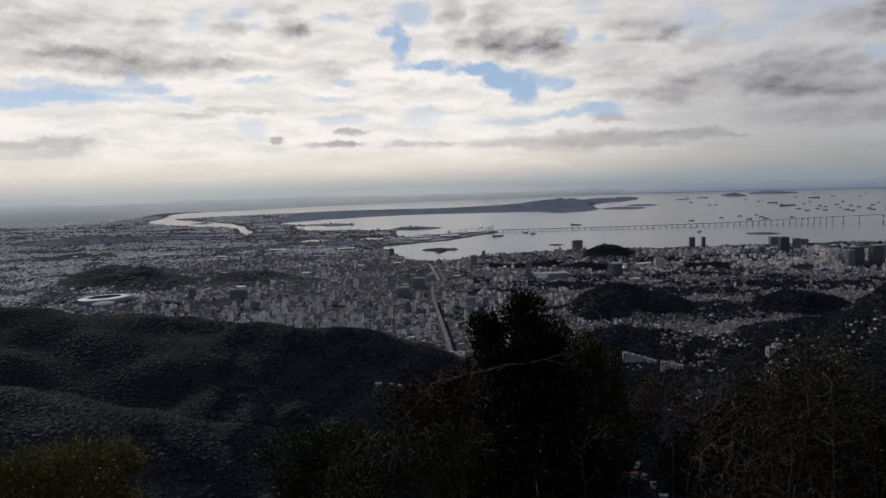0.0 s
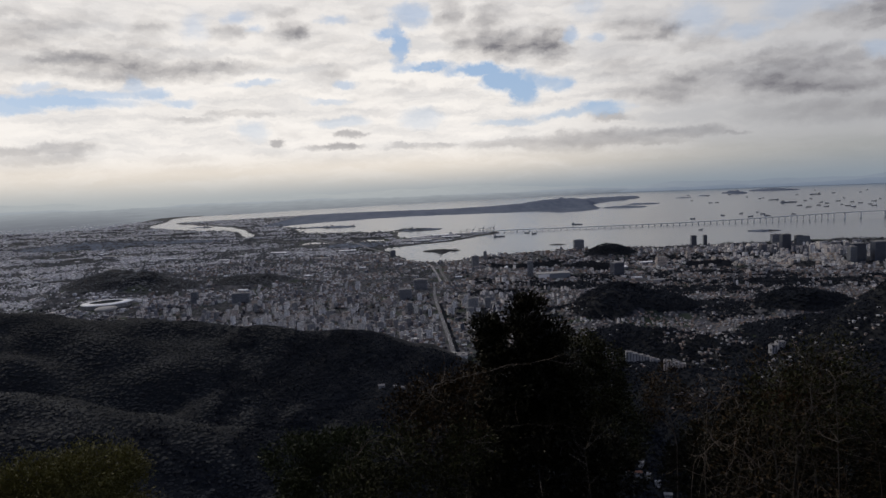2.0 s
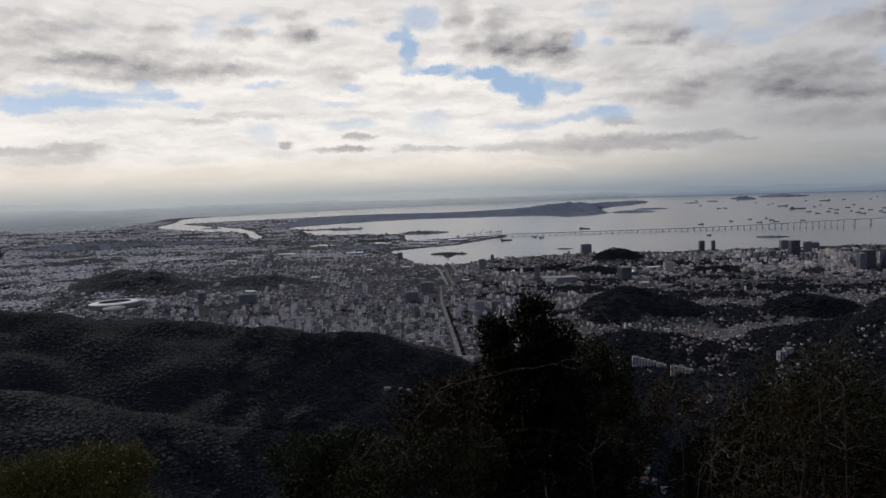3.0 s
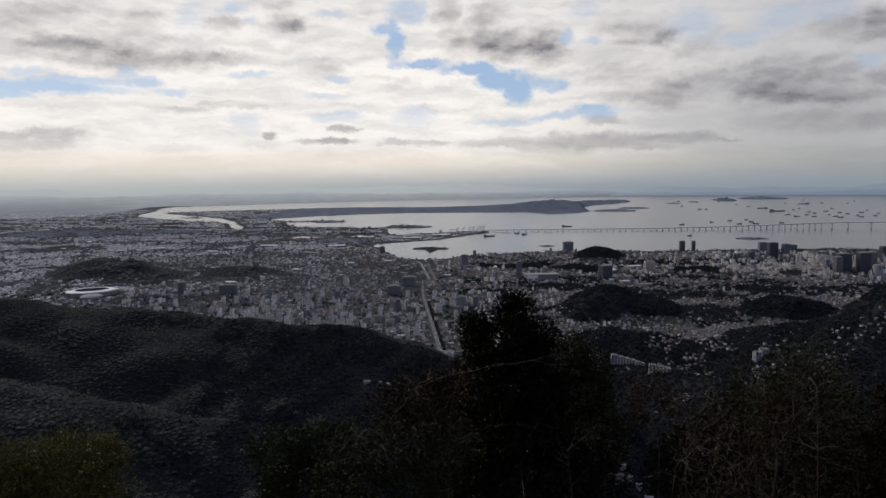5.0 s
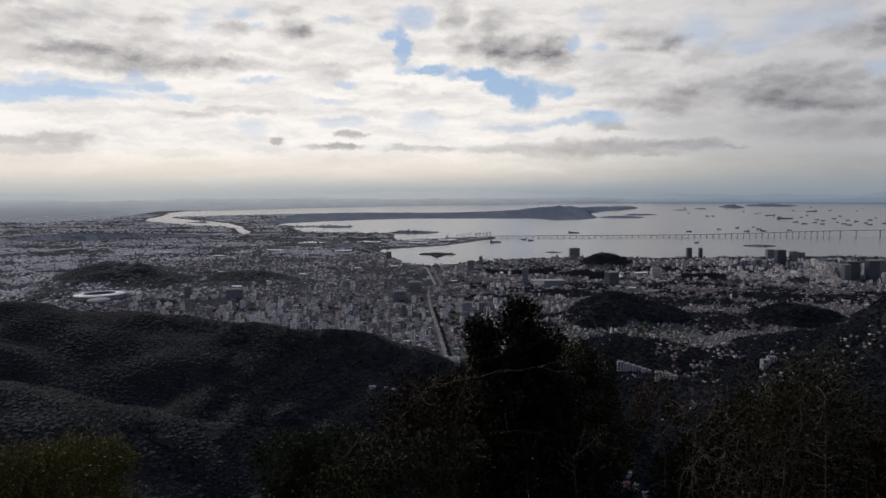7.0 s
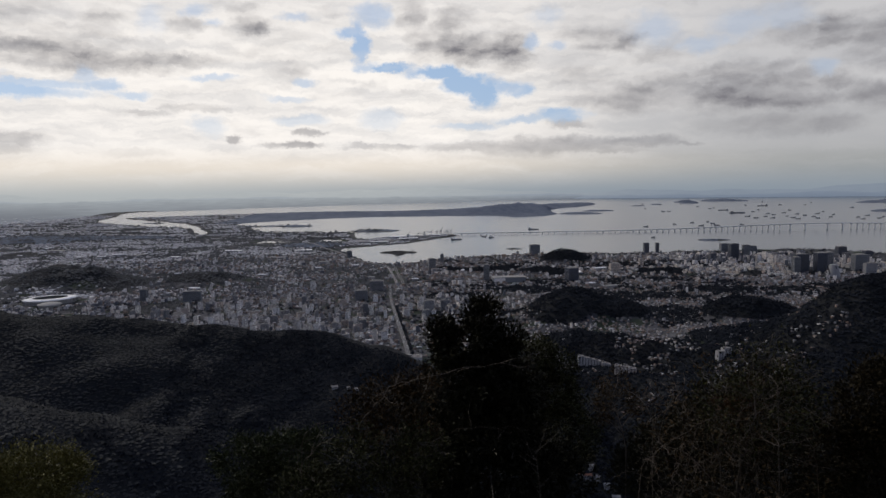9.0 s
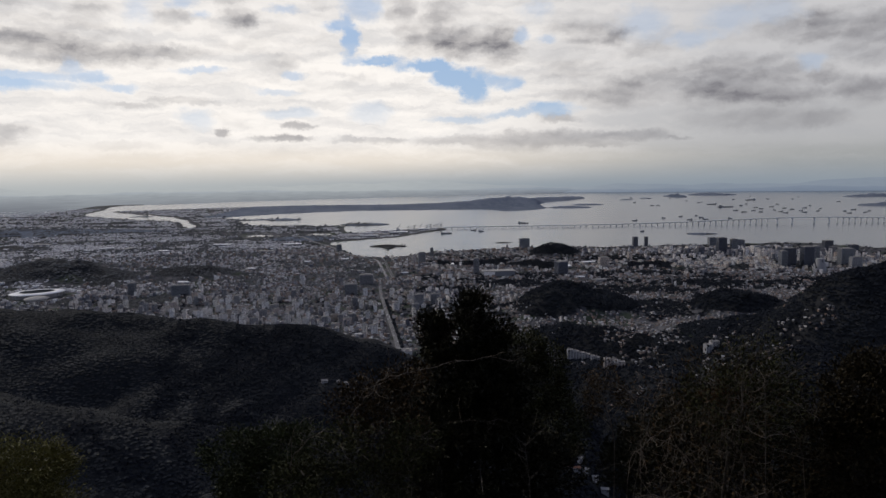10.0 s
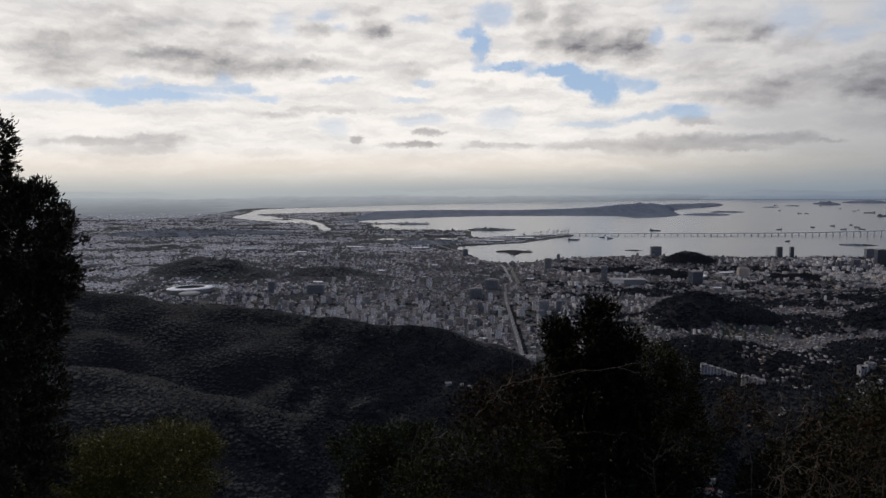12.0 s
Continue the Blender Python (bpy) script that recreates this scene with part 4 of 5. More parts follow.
PORT_SHEDS = [(-60, 1560, 40), (-30, 1590, 36), (5, 1640, 44), (-70, 1620, 30), (40, 1690, 36), (-20, 1690, 40), (70, 1730, 30), (-95, 1560, 26)]
gw = np.random.default_rng(71)
for i, (x, y, l) in enumerate(SHEDS + PORT_SHEDS):
    zz, d = max(height_at(x, y), .5), gw.uniform(.3, .5) * l
    t = thing("warehouse", "long shed with a %s roof" % ("white metal" if i % 3 else "pale grey"), "warehouse", "sheds on the plain", (x, y, zz), gw.choice([0, 12, -10, 80]) + gw.uniform(-6, 6))
    part("wall", box_list([(0, 0, -1, l, d, 3.4)]), M_GREYCLAD, t)
    v = np.array([(sx0 * l * .51, sy0 * d * .52, z) for sx0 in (-1, 1) for sy0, z in ((-1, 2.4), (0, 3.6), (1, 2.4))])
    part("roof", (v, [[0, 3, 4, 1], [1, 4, 5, 2], [0, 1, 2], [5, 4, 3]]), M_ROOFWHITE if i % 3 else M_TANK, t)
    LANDMARKS.append((x, y, l * .5))

fill_town("near_town", "dense streets below the ridge", 3.5, 480, 900, -40, 5, 1, .62)
fill_town("east_town", "streets between the wooded hills", 2.6, 480, 900, 5, 44, 8, .42)
fill_town("hillside_town", "crowded hillside streets", 2.5, 360, 760, 4, 44, 7, .9, hill=True)
fill_town("mid_town", "streets towards the bay", 4.5, 900, 1320, -9, 46, 2, .7)
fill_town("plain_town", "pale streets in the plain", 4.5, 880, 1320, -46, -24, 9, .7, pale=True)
fill_town("old_town", "pale streets between the plain and the avenue", 4.5, 880, 1320, -24, -9, 12, .36, pale=True)
fill_town("mixed_town", "brown and grey streets between the plain and the avenue", 4.5, 880, 1320, -24, -9, 13, .42)
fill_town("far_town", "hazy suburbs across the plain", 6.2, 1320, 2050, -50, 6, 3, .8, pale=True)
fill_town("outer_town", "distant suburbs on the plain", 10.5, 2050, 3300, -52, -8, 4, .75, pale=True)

# ---- roads ----
av = smooth_line(AVENUE)
avenue = tagged(part("avenue", ribbon(av, 0, 2.7, .9, 1.8), M_ROADTOP, None), "raised grey avenue running straight through the town", "road", kind="structure")
for s in (-1, 1):
    part("parapet", ribbon(av, s * 1.45, .25, 1.2, 2.1), M_CONCRETE, avenue)
part("median", ribbon(av, 0, .35, 1.7, 2.05), M_CONCRETE, avenue)
for px, py in av[::3]:
    part("pillar", many_boxes(px, py, -.2, 1.2, 1.2, 1.1, 0), M_CONCRETE, avenue)
for k, (line, wd) in enumerate(((MOTORWAY, 3.2), (MOTORWAY_B, 2.8))):
    mw = smooth_line(line, 12)
    zz = np.maximum(land(mw[:, 0], mw[:, 1])[0], .5) + .5
    road = tagged(part("road", ribbon(mw, 0, wd, zz - .6, zz), M_CONCRETE if k == 0 else M_ASPHALT, None), "pale motorway leading to the bay" if k == 0 else "dark road beside the motorway", "road", kind="structure")
    for s in (-1, 1):
        part("kerb", ribbon(mw, s * wd / 2, .4, zz - .2, zz + .4), M_CONCRETE, road)

# ---- lorries and buses on the roads ----
M_VEHICLE = facade("vehicle_paint", [(0.65, 0.65, 0.65), (0.5, 0.5, 0.52), (0.7, 0.7, 0.7), (0.12, 0.13, 0.15), (0.3, 0.08, 0.06)], .4, .5)


def lorry():
    t = thing("lorry", "pale box lorry on the road", "lorry", "traffic on the avenue and motorway")
    part("body", box_list([(0, -.25, .14, .5, 1.7, .62)]), M_VEHICLE, t)
    part("cab", box_list([(0, .85, .1, .48, .42, .5)]), M_VEHICLE, t)
    part("chassis", box_list([(0, 0, .06, .42, 2.1, .1)]), M_ASPHALT, t)
    for x0 in (-.22, .22):
        for y0 in (-.75, .75):
            part("wheel", tube([(x0 - .05, y0, .1), (x0 + .05, y0, .1)], [.1, .1], 8), M_ASPHALT, t)
    return t


first, gl = None, np.random.default_rng(81)
for line, share, lift in ((av, 26, None), (smooth_line(MOTORWAY[:5], 4), 34, .5)):
    for k in sorted(gl.choice(len(line) * 3 - 4, share, replace=False)):
        u, q = divmod(int(k), 3)
        p0, p1 = line[u], line[u + 1]
        d = (p1 - p0) / np.linalg.norm(p1 - p0)
        pos = p0 + (p1 - p0) * q / 3 + np.array([d[1], -d[0]]) * gl.choice([-1.1, -.55, .55, 1.1])
        m = pose(pos[0], pos[1], 1.8 if lift is None else max(height_at(*pos), .5) + lift + .02, 0, 0, math.degrees(math.atan2(d[1], d[0])) - 90)
        if first is None:
            first = lorry()
            first.matrix_basis = m
        else:
            copy_thing(first, m)

# ---- stadium ----
st = thing("stadium", "oval stadium with a broad white ring roof open over the pitch", "stadium", at=(*STADIUM, .8), turn=32)
E_ = dict(sides=60, sx=1.04, sy=0.80)
st.scale = (.88, .88, .88)
part("roof", lathe([(31.5, 5.2), (31.8, 5.6), (27.5, 6.6), (20.6, 7.0), (20.1, 6.8), (20.4, 6.4), (27.5, 6.0)], closed=True, **E_), M_ROOFWHITE, st, "white membrane ring roof", True)
part("stand", lathe([(30, -1), (30.5, 5.2), (29.5, 5.2), (14, .4), (13.5, .3)], **E_), M_CONCRETE, st)
part("pitch", lathe([(14.5, .35), (7, .38), (0, .4)], **E_), M_TURF, st)
for k in range(30):
    a = 2 * math.pi * k / 30
    part("pier", many_boxes(31 * 1.04 * math.cos(a), 31 * .80 * math.sin(a), -1, .8, .8, 6.3, a), M_CONCRETE, st)
ar = thing("sports_hall", "round sports hall with a shallow pale dome", "sports hall", at=(*ARENA, .8))
part("dome", lathe([(12.6, 3.0), (12.4, 3.5), (9, 4.7), (5, 5.4), (0, 5.6)], 36), M_TANK, ar, "pale shallow dome", True)
part("wall", lathe([(11.5, -1), (11.8, 3.2)], 36), M_CONCRETE, ar)

# ---- bridge ----
def deck_height(x):
    return 4.3 + 11.2 * math.exp(-((x - 1105) / 330) ** 2)


bx = np.concatenate([np.arange(118, 1000, 16), np.arange(1000, 2700, 20)])
bl = np.stack([bx, 1748 + (bx - 118) * .036], 1)
bz = np.array([deck_height(x) for x in bx])
bridge = thing("bridge", "very long low concrete bridge humped over the ship channel", "bridge")
M_SEACONCRETE = plain("sea_worn_concrete", (0.40, 0.41, 0.43), (0.52, 0.53, 0.54), 0.05, 0.8, 0.85)
part("deck", ribbon(bl, 0, 5.2, bz - 1.1, bz), M_SEACONCRETE, bridge)
for s in (-1, 1):
    part("barrier", ribbon(bl, s * 2.6, .25, bz, bz + .35), M_SEACONCRETE, bridge)
pier_x = [x for x in np.arange(126, 1000, 16)] + [1018, 1060, 1123, 1165] + [x for x in np.arange(1190, 2640, 17)]
for x in pier_x:
    wd = 3.0 if 1000 < x < 1180 else 1.5
    part("pier", box_list([(x, 1748 + (x - 118) * .036, -1.5, wd * .8, 4.4, deck_height(x) + .6), (x, 1748 + (x - 118) * .036, -1, wd * 1.5, 5.2, 2.0)]), M_SEACONCRETE, bridge)

# ---- port cranes on the quay ----
def crane(at, turn, h, boom):
    """A ship-to-shore crane: legs, portal beams, raised or level boom, cab."""
    t = thing("harbour_crane", "dark steel harbour crane with a %s boom" % ("raised" if boom > 10 else "level"), "crane", "cranes on the port quay", (*at, .7), turn)
    for sx0 in (-2, 2):
        for sy0 in (-1.6, 1.6):
            part("leg", tube([(sx0, sy0, -.5), (sx0 * .8, sy0 * .8, h)], [.32, .24], 5), M_CRANE, t)
    part("portal", box_list([(0, -1.5, h * .4, 4.4, .4, .5), (0, 1.5, h * .4, 4.4, .4, .5), (0, 0, h, 4.2, 3.2, .7)]), M_CRANE, t)
    part("boom", tube([(-4, 0, h + .4), (2, 0, h + .4), (2 + 11 * math.cos(radians(boom)), 0, h + .4 + 11 * math.sin(radians(boom)))], [.4, .45, .28], 5), M_CRANE, t)
    part("mast", tube([(1.2, 0, h), (1.6, 0, h + 4)], [.3, .15], 5), M_CRANE, t)
    part("cab", box_list([(-1, 0, h + .7, 1.6, 1.4, 1.1)]), M_TANK, t)


for i, (x, y, b) in enumerate([(62, 1738, 62), (78, 1742, 0), (88, 1750, 60), (98, 1745, 64), (106, 1752, 58), (114, 1748, 62), (30, 1700, 0), (4, 1660, 60), (46, 1715, 5)]):
    crane((x, y), 20 * (i % 3), 8.5 + (i % 3), b)

# ---- ships ----
SHIPS_A = [(1455, 3584), (1398, 3248), (1358, 3025), (1412, 3105), (1343, 2864), (1291, 2628), (1067, 2815), (1093, 2817), (886, 2098), (954, 2137), (929, 2045), (907, 1968), (855, 1959), (994, 1994),
           (810, 2042), (579, 1589), (1402, 2723), (1492, 2856), (1677, 3336), (1718, 3251), (1991, 3770), (1216, 2402), (1195, 2298), (1271, 2380), (1247, 2288), (1356, 2482), (1376, 2562)]
SHIPS_B = [(1465, 2608), (1605, 2812), (1462, 2513), (1300, 2226), (1320, 2291), (1440, 2423), (1422, 2339), (1543, 2516), (1655, 2660), (1966, 3313), (2150, 3568), (1565, 2452), (1462, 2306),
           (1979, 2972), (1539, 2276), (1485, 2170), (1628, 2358), (1563, 2202), (1632, 2279), (1863, 3351), (1092, 3103), (1275, 3674), (1327, 3547), (687, 1948), (1380, 2249), (1350, 2383),
           (355, 1905), (118, 1610), (190, 1680), (205, 1650)]
LONG = {(1291, 2628): 70, (1718, 3251): 60, (1343, 2864): 42, (355, 1905): 30, (118, 1610): 28}


def ship(at, length, turn):
    """A cargo ship at anchor: hull with a raked bow, deck, bridge house, funnel and derricks."""
    t = thing("cargo_ship", "dark cargo ship at anchor on the bay", "ship", "ships at anchor", (*at, 0), turn)
    l, b = length / 2, length * .075
    top = 1.2 + length * .035
    v, f = [], []
    prof = [(-l, b * .7), (-l * .85, b), (l * .6, b), (l * .85, b * .6), (l, .05)]
    for x, yb in prof:
        rake = .04 * length if x > l * .7 else 0
        v += [(x - rake, -yb * .8, -.4), (x, -yb, top), (x, yb, top), (x - rake, yb * .8, -.4)]
    for i in range(len(prof) - 1):
        a, c = i * 4, i * 4 + 4
        f += [[a, c, c + 1, a + 1], [a + 1, c + 1, c + 2, a + 2], [a + 2, c + 2, c + 3, a + 3]]
    f += [[0, 1, 2, 3]]
    part("hull", (np.array(v), f), M_HULL, t)
    hh = 1.8 + length * .055
    part("bridge_house", box_list([(-l * .72, 0, top - .1, length * .1, b * 1.7, hh), (-l * .70, 0, top + hh - .1, length * .06, b * 2.1, .7)]), M_SHIPWHITE, t, "pale bridge house")
    part("funnel", box_list([(-l * .84, 0, top, length * .04, b * .6, hh * .95)]), M_HULL, t)
    for q in (-.3, .1, .5):
        part("derrick", tube([(l * q, 0, top), (l * q, 0, top + hh * .75)], [.22, .12], 5), M_CRANE, t)
    for q in (-.45, -.1, .3):
        part("hatch_cover", box_list([(l * q, 0, top, length * .13, b * 1.3, .5)]), M_HULL, t)


gs = np.random.default_rng(5)
for p in SHIPS_A + SHIPS_B:
    ship(p, LONG.get(p, gs.uniform(9, 19)), gs.choice([0, 180]) + gs.uniform(-25, 15))

# ---- distance: haze-blue hills and mountains beyond the plain and the bay ----
def distant_land(name, label, line, tops, foot, low, high, speck=.12, back=1.0):
    """A far skyline along a line in plan: land fading into haze, from the tone low to high as it rises (foot: the share at its foot)."""
    p, n = np.array(line, float), len(line)
    v = np.concatenate([np.c_[p, np.full(n, -20.0)], np.c_[p, np.zeros(n)], np.c_[p * np.reshape(back, (-1, 1)), tops]])
    i = np.arange(n - 1)
    f = np.concatenate([np.stack([i + k * n, i + 1 + k * n, i + 1 + (k + 1) * n, i + (k + 1) * n], 1) for k in (0, 1)])
    m = bpy.data.materials.new(name)
    m.use_nodes = True
    q = Nodes(m.node_tree)
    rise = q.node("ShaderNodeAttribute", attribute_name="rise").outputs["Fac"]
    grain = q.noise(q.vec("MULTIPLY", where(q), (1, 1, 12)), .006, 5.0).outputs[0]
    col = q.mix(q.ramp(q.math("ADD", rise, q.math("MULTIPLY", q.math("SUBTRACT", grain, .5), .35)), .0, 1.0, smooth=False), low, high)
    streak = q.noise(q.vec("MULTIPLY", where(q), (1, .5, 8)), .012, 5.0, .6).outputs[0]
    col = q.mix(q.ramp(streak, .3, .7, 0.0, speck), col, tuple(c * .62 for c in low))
    # haze is painted as a glowing tone, dimmer and bluer to the east
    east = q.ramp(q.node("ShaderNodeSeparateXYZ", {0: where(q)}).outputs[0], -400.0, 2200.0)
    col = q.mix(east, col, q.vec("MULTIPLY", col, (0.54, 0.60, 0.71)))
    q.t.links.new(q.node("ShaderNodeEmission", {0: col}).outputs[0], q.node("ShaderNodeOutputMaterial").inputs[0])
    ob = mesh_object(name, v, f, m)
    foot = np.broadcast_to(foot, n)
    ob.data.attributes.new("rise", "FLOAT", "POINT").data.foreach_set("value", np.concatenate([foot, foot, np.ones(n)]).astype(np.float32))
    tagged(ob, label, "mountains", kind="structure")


def peaks(a, low, high, size, seed):
    s = np.sin(a * size + seed) + .6 * np.sin(a * size * 2.3 + seed * 2) + .35 * np.sin(a * size * 5.1 + seed * 3) + .2 * np.sin(a * size * 11 + seed)
    return low + (high - low) * np.clip(.5 + s * .3, 0, 1.2)


fa = np.radians(np.arange(-62, 62.1, .25))
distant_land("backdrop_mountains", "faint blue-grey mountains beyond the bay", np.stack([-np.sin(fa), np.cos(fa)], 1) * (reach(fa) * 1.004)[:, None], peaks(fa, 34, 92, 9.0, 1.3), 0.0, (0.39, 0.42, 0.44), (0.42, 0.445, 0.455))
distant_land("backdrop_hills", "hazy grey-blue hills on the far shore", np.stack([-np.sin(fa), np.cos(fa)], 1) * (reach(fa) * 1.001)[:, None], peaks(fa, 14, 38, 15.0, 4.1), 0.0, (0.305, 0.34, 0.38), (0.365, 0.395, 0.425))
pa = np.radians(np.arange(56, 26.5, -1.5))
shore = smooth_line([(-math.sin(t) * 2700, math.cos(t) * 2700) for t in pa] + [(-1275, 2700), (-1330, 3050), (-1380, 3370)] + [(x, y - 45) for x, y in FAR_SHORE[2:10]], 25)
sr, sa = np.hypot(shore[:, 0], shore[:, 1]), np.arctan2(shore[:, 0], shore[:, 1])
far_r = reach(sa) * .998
# an added sheet rising over the far land, coloured as haze
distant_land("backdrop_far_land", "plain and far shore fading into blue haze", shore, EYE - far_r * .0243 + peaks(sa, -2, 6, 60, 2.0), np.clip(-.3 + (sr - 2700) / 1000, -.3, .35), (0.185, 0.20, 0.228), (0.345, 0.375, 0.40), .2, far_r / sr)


# ---- woodland ----
def leaf_look(a, b, shift=0.5):
    def build(n):
        v = island(n)
        col = n.mix(v, a, b)
        spot = n.noise(local(n), 1.3, 3.0).outputs[0]
        return n.mix(n.ramp(spot, 0.35, 0.7, 0.0, shift), col, tuple(c * 0.45 for c in a)),
    return build


M_LEAF = material("dark_leaves", leaf_look((0.017, 0.016, 0.009), (0.039, 0.034, 0.015)), 0.5, spec=0.12)
M_LEAF_OLIVE = material("olive_leaves", leaf_look((0.016, 0.017, 0.006), (0.064, 0.064, 0.020)), 0.55, spec=0.1)
M_LEAF_GREEN = material("green_leaves", leaf_look((0.022, 0.029, 0.010), (0.058, 0.066, 0.022)), 0.5, spec=0.12)
M_LEAF_RED = material("rusty_leaves", leaf_look((0.013, 0.012, 0.005), (0.085, 0.050, 0.020)), 0.55, spec=0.1)
M_SEED = material("dry_seed_heads", leaf_look((0.070, 0.036, 0.018), (0.135, 0.075, 0.035)), 0.6, spec=0.1)
# leaves of the tall left tree, lightened to paint in veiling glare
M_LEAF_VEILED = material("veiled_leaves", leaf_look((0.038, 0.038, 0.026), (0.072, 0.066, 0.044)), 0.5, spec=0.12)
M_LEAF_BROWN = material("brown_leaves", leaf_look((0.014, 0.012, 0.006), (0.040, 0.029, 0.013)), 0.55, spec=0.1)
M_LEAF_YELLOW = material("yellow_green_leaves", leaf_look((0.105, 0.096, 0.026), (0.165, 0.145, 0.042), .35), 0.5, spec=0.12)
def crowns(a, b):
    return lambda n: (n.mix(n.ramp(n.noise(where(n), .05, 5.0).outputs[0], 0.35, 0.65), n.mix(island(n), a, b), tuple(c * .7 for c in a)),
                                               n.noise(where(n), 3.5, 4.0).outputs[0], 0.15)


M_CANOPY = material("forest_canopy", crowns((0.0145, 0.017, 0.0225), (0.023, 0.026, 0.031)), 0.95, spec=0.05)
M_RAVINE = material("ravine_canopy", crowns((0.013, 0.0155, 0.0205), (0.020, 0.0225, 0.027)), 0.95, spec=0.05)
# veiling glare over the left-hand forest is put into this lighter colour
M_VEILED_CANOPY = material("veiled_forest_canopy", crowns((0.060, 0.061, 0.058), (0.068, 0.068, 0.063)), 0.95, spec=0.05)
# trees of the plain: distance haze painted in as a paler grey
M_HAZED_CANOPY = material("hazed_canopy", crowns((0.085, 0.088, 0.092), (0.115, 0.118, 0.118)), 0.95, spec=0.05)
M_BARK = plain("bark", (0.050, 0.042, 0.035), (0.110, 0.095, 0.080), 1.5, 14.0, 0.9, bump=0.01)
M_TWIG = plain("pale_twigs", (0.10, 0.080, 0.064), (0.19, 0.155, 0.125), 1.0, 9.0, 0.85)

PHI = (1 + 5 ** .5) / 2
ICO = np.array([(-1, PHI, 0), (1, PHI, 0), (-1, -PHI, 0), (1, -PHI, 0), (0, -1, PHI), (0, 1, PHI), (0, -1, -PHI), (0, 1, -PHI), (PHI, 0, -1), (PHI, 0, 1), (-PHI, 0, -1), (-PHI, 0, 1)]) / 1.902
ICO_F = np.array([(0, 11, 5), (0, 5, 1), (0, 1, 7), (0, 7, 10), (0, 10, 11), (1, 5, 9), (5, 11, 4), (11, 10, 2), (10, 7, 6), (7, 1, 8), (3, 9, 4), (3, 4, 2), (3, 2, 6), (3, 6, 8), (3, 8, 9), (4, 9, 5), (2, 4, 11), (6, 2, 10), (8, 6, 7), (9, 8, 1)])


OCT = np.array([(1, 0, 0), (0, 1, 0), (-1, 0, 0), (0, -1, 0), (0, 0, 1.0)])
OCT_F = np.array([(0, 1, 4), (1, 2, 4), (2, 3, 4), (3, 0, 4)])


def canopy(name, label, x, y, z, r, seed, mat=None, flat=1.0, sprays=0, small=False, sink=.25):
    """Uneven tree crowns packed over the ground: a lump each, and sprays of foliage standing out of it."""
    g = np.random.default_rng(seed)
    n, r = len(x), np.asarray(r)
    base, faces = (OCT, OCT_F) if small else (ICO, ICO_F[ICO[ICO_F].mean(1)[:, 2] > -.45])
    m = len(base)
    a = g.uniform(0, 6.28, n)
    c, s = np.cos(a), np.sin(a)
    tall = flat * g.uniform(.4, .85, n)
    mid = np.stack([x, y, z + r * sink], -1)[:, None]
    v = base[None] * g.uniform(.55, 1.4, (n, m))[..., None]
    v = np.stack([v[..., 0] * c[:, None] - v[..., 1] * s[:, None], v[..., 0] * s[:, None] + v[..., 1] * c[:, None], v[..., 2] * tall[:, None]], -1)
    v = (v * r[:, None, None] + mid).reshape(-1, 3)
    f = (faces[None] + (np.arange(n) * m)[:, None, None]).reshape(-1, 3)
    if sprays:
        d = g.normal(size=(n, sprays, 3))
        d[..., 2] = np.abs(d[..., 2]) - .15
        d /= np.linalg.norm(d, axis=2)[..., None]
        p = d * np.stack([np.ones(n), np.ones(n), tall], -1)[:, None] * g.uniform(.75, 1.2, (n, sprays, 1)) * r[:, None, None] + mid
        t = p[:, :, None] + g.normal(size=(n, sprays, 3, 3)) * (r * .26)[:, None, None, None]
        f = np.concatenate([f, (len(v) + np.arange(n * sprays * 3)).reshape(-1, 3)])
        v = np.concatenate([v, t.reshape(-1, 3)])
    return tagged(mesh_object(name, v, f, mat or M_CANOPY, True), label, "trees", kind="stuff")


def cover(seed, x0, x1, y0, y1, step, least=0.35, r0=0, r1=1e9, thin=1.0, test=None):
    g = np.random.default_rng(seed)
    X, Y = np.meshgrid(np.arange(x0, x1, step), np.arange(y0, y1, step))
    X, Y = X.ravel() + g.uniform(-1, 1, X.size) * step, Y.ravel() + g.uniform(-1, 1, X.size) * step
    d = np.hypot(X, Y)
    k = (d > r0) & (d < r1) & (np.abs(np.degrees(np.arctan2(X, Y))) < 46) & (g.random(X.size) < thin)
    X, Y = X[k], Y[k]
    z, wood, sd = land(X, Y)
    k = (wood > least) & (sd > 2)
    for cx, cy in CLEARINGS:
        k &= np.hypot(X - cx, Y - cy + 1.0) > 2.2
    if test is not None:
        k &= test(X, Y, z)
    return X[k], Y[k], z[k], g.uniform(.55, 1.0, k.sum()) ** 1.5 * 1.7


x, y, z, r = cover(21, -330, 60, 150, 330, 1.0, test=lambda a, b, c: b < np.interp(a, [-420, -221, -146, -59, 0], [180, 272, 301, 314, 300]) + 6)
# parts the glare-lightened crowns from the dark ones
unveiled = np.random.default_rng(131).normal(size=len(x)) * 7 + x > -82 + 34 * rolling(x, y, 60) + 16 * rolling(y, x, 17)
canopy("ridge_forest", "dark forest covering the long ridge, lightened as by glare", x[~unveiled], y[~unveiled], z[~unveiled], r[~unveiled] * .68, 31, M_VEILED_CANOPY, .5, sprays=4, small=True, sink=-.12)
canopy("ridge_end_forest", "dense blackish forest on the ridge's end", x[unveiled], y[unveiled], z[unveiled], r[unveiled] * .68, 41, M_RAVINE, .7, sprays=5, small=True, sink=0)
x, y, z, r = cover(20, -160, -12, 40, 150, 0.95, r0=50)
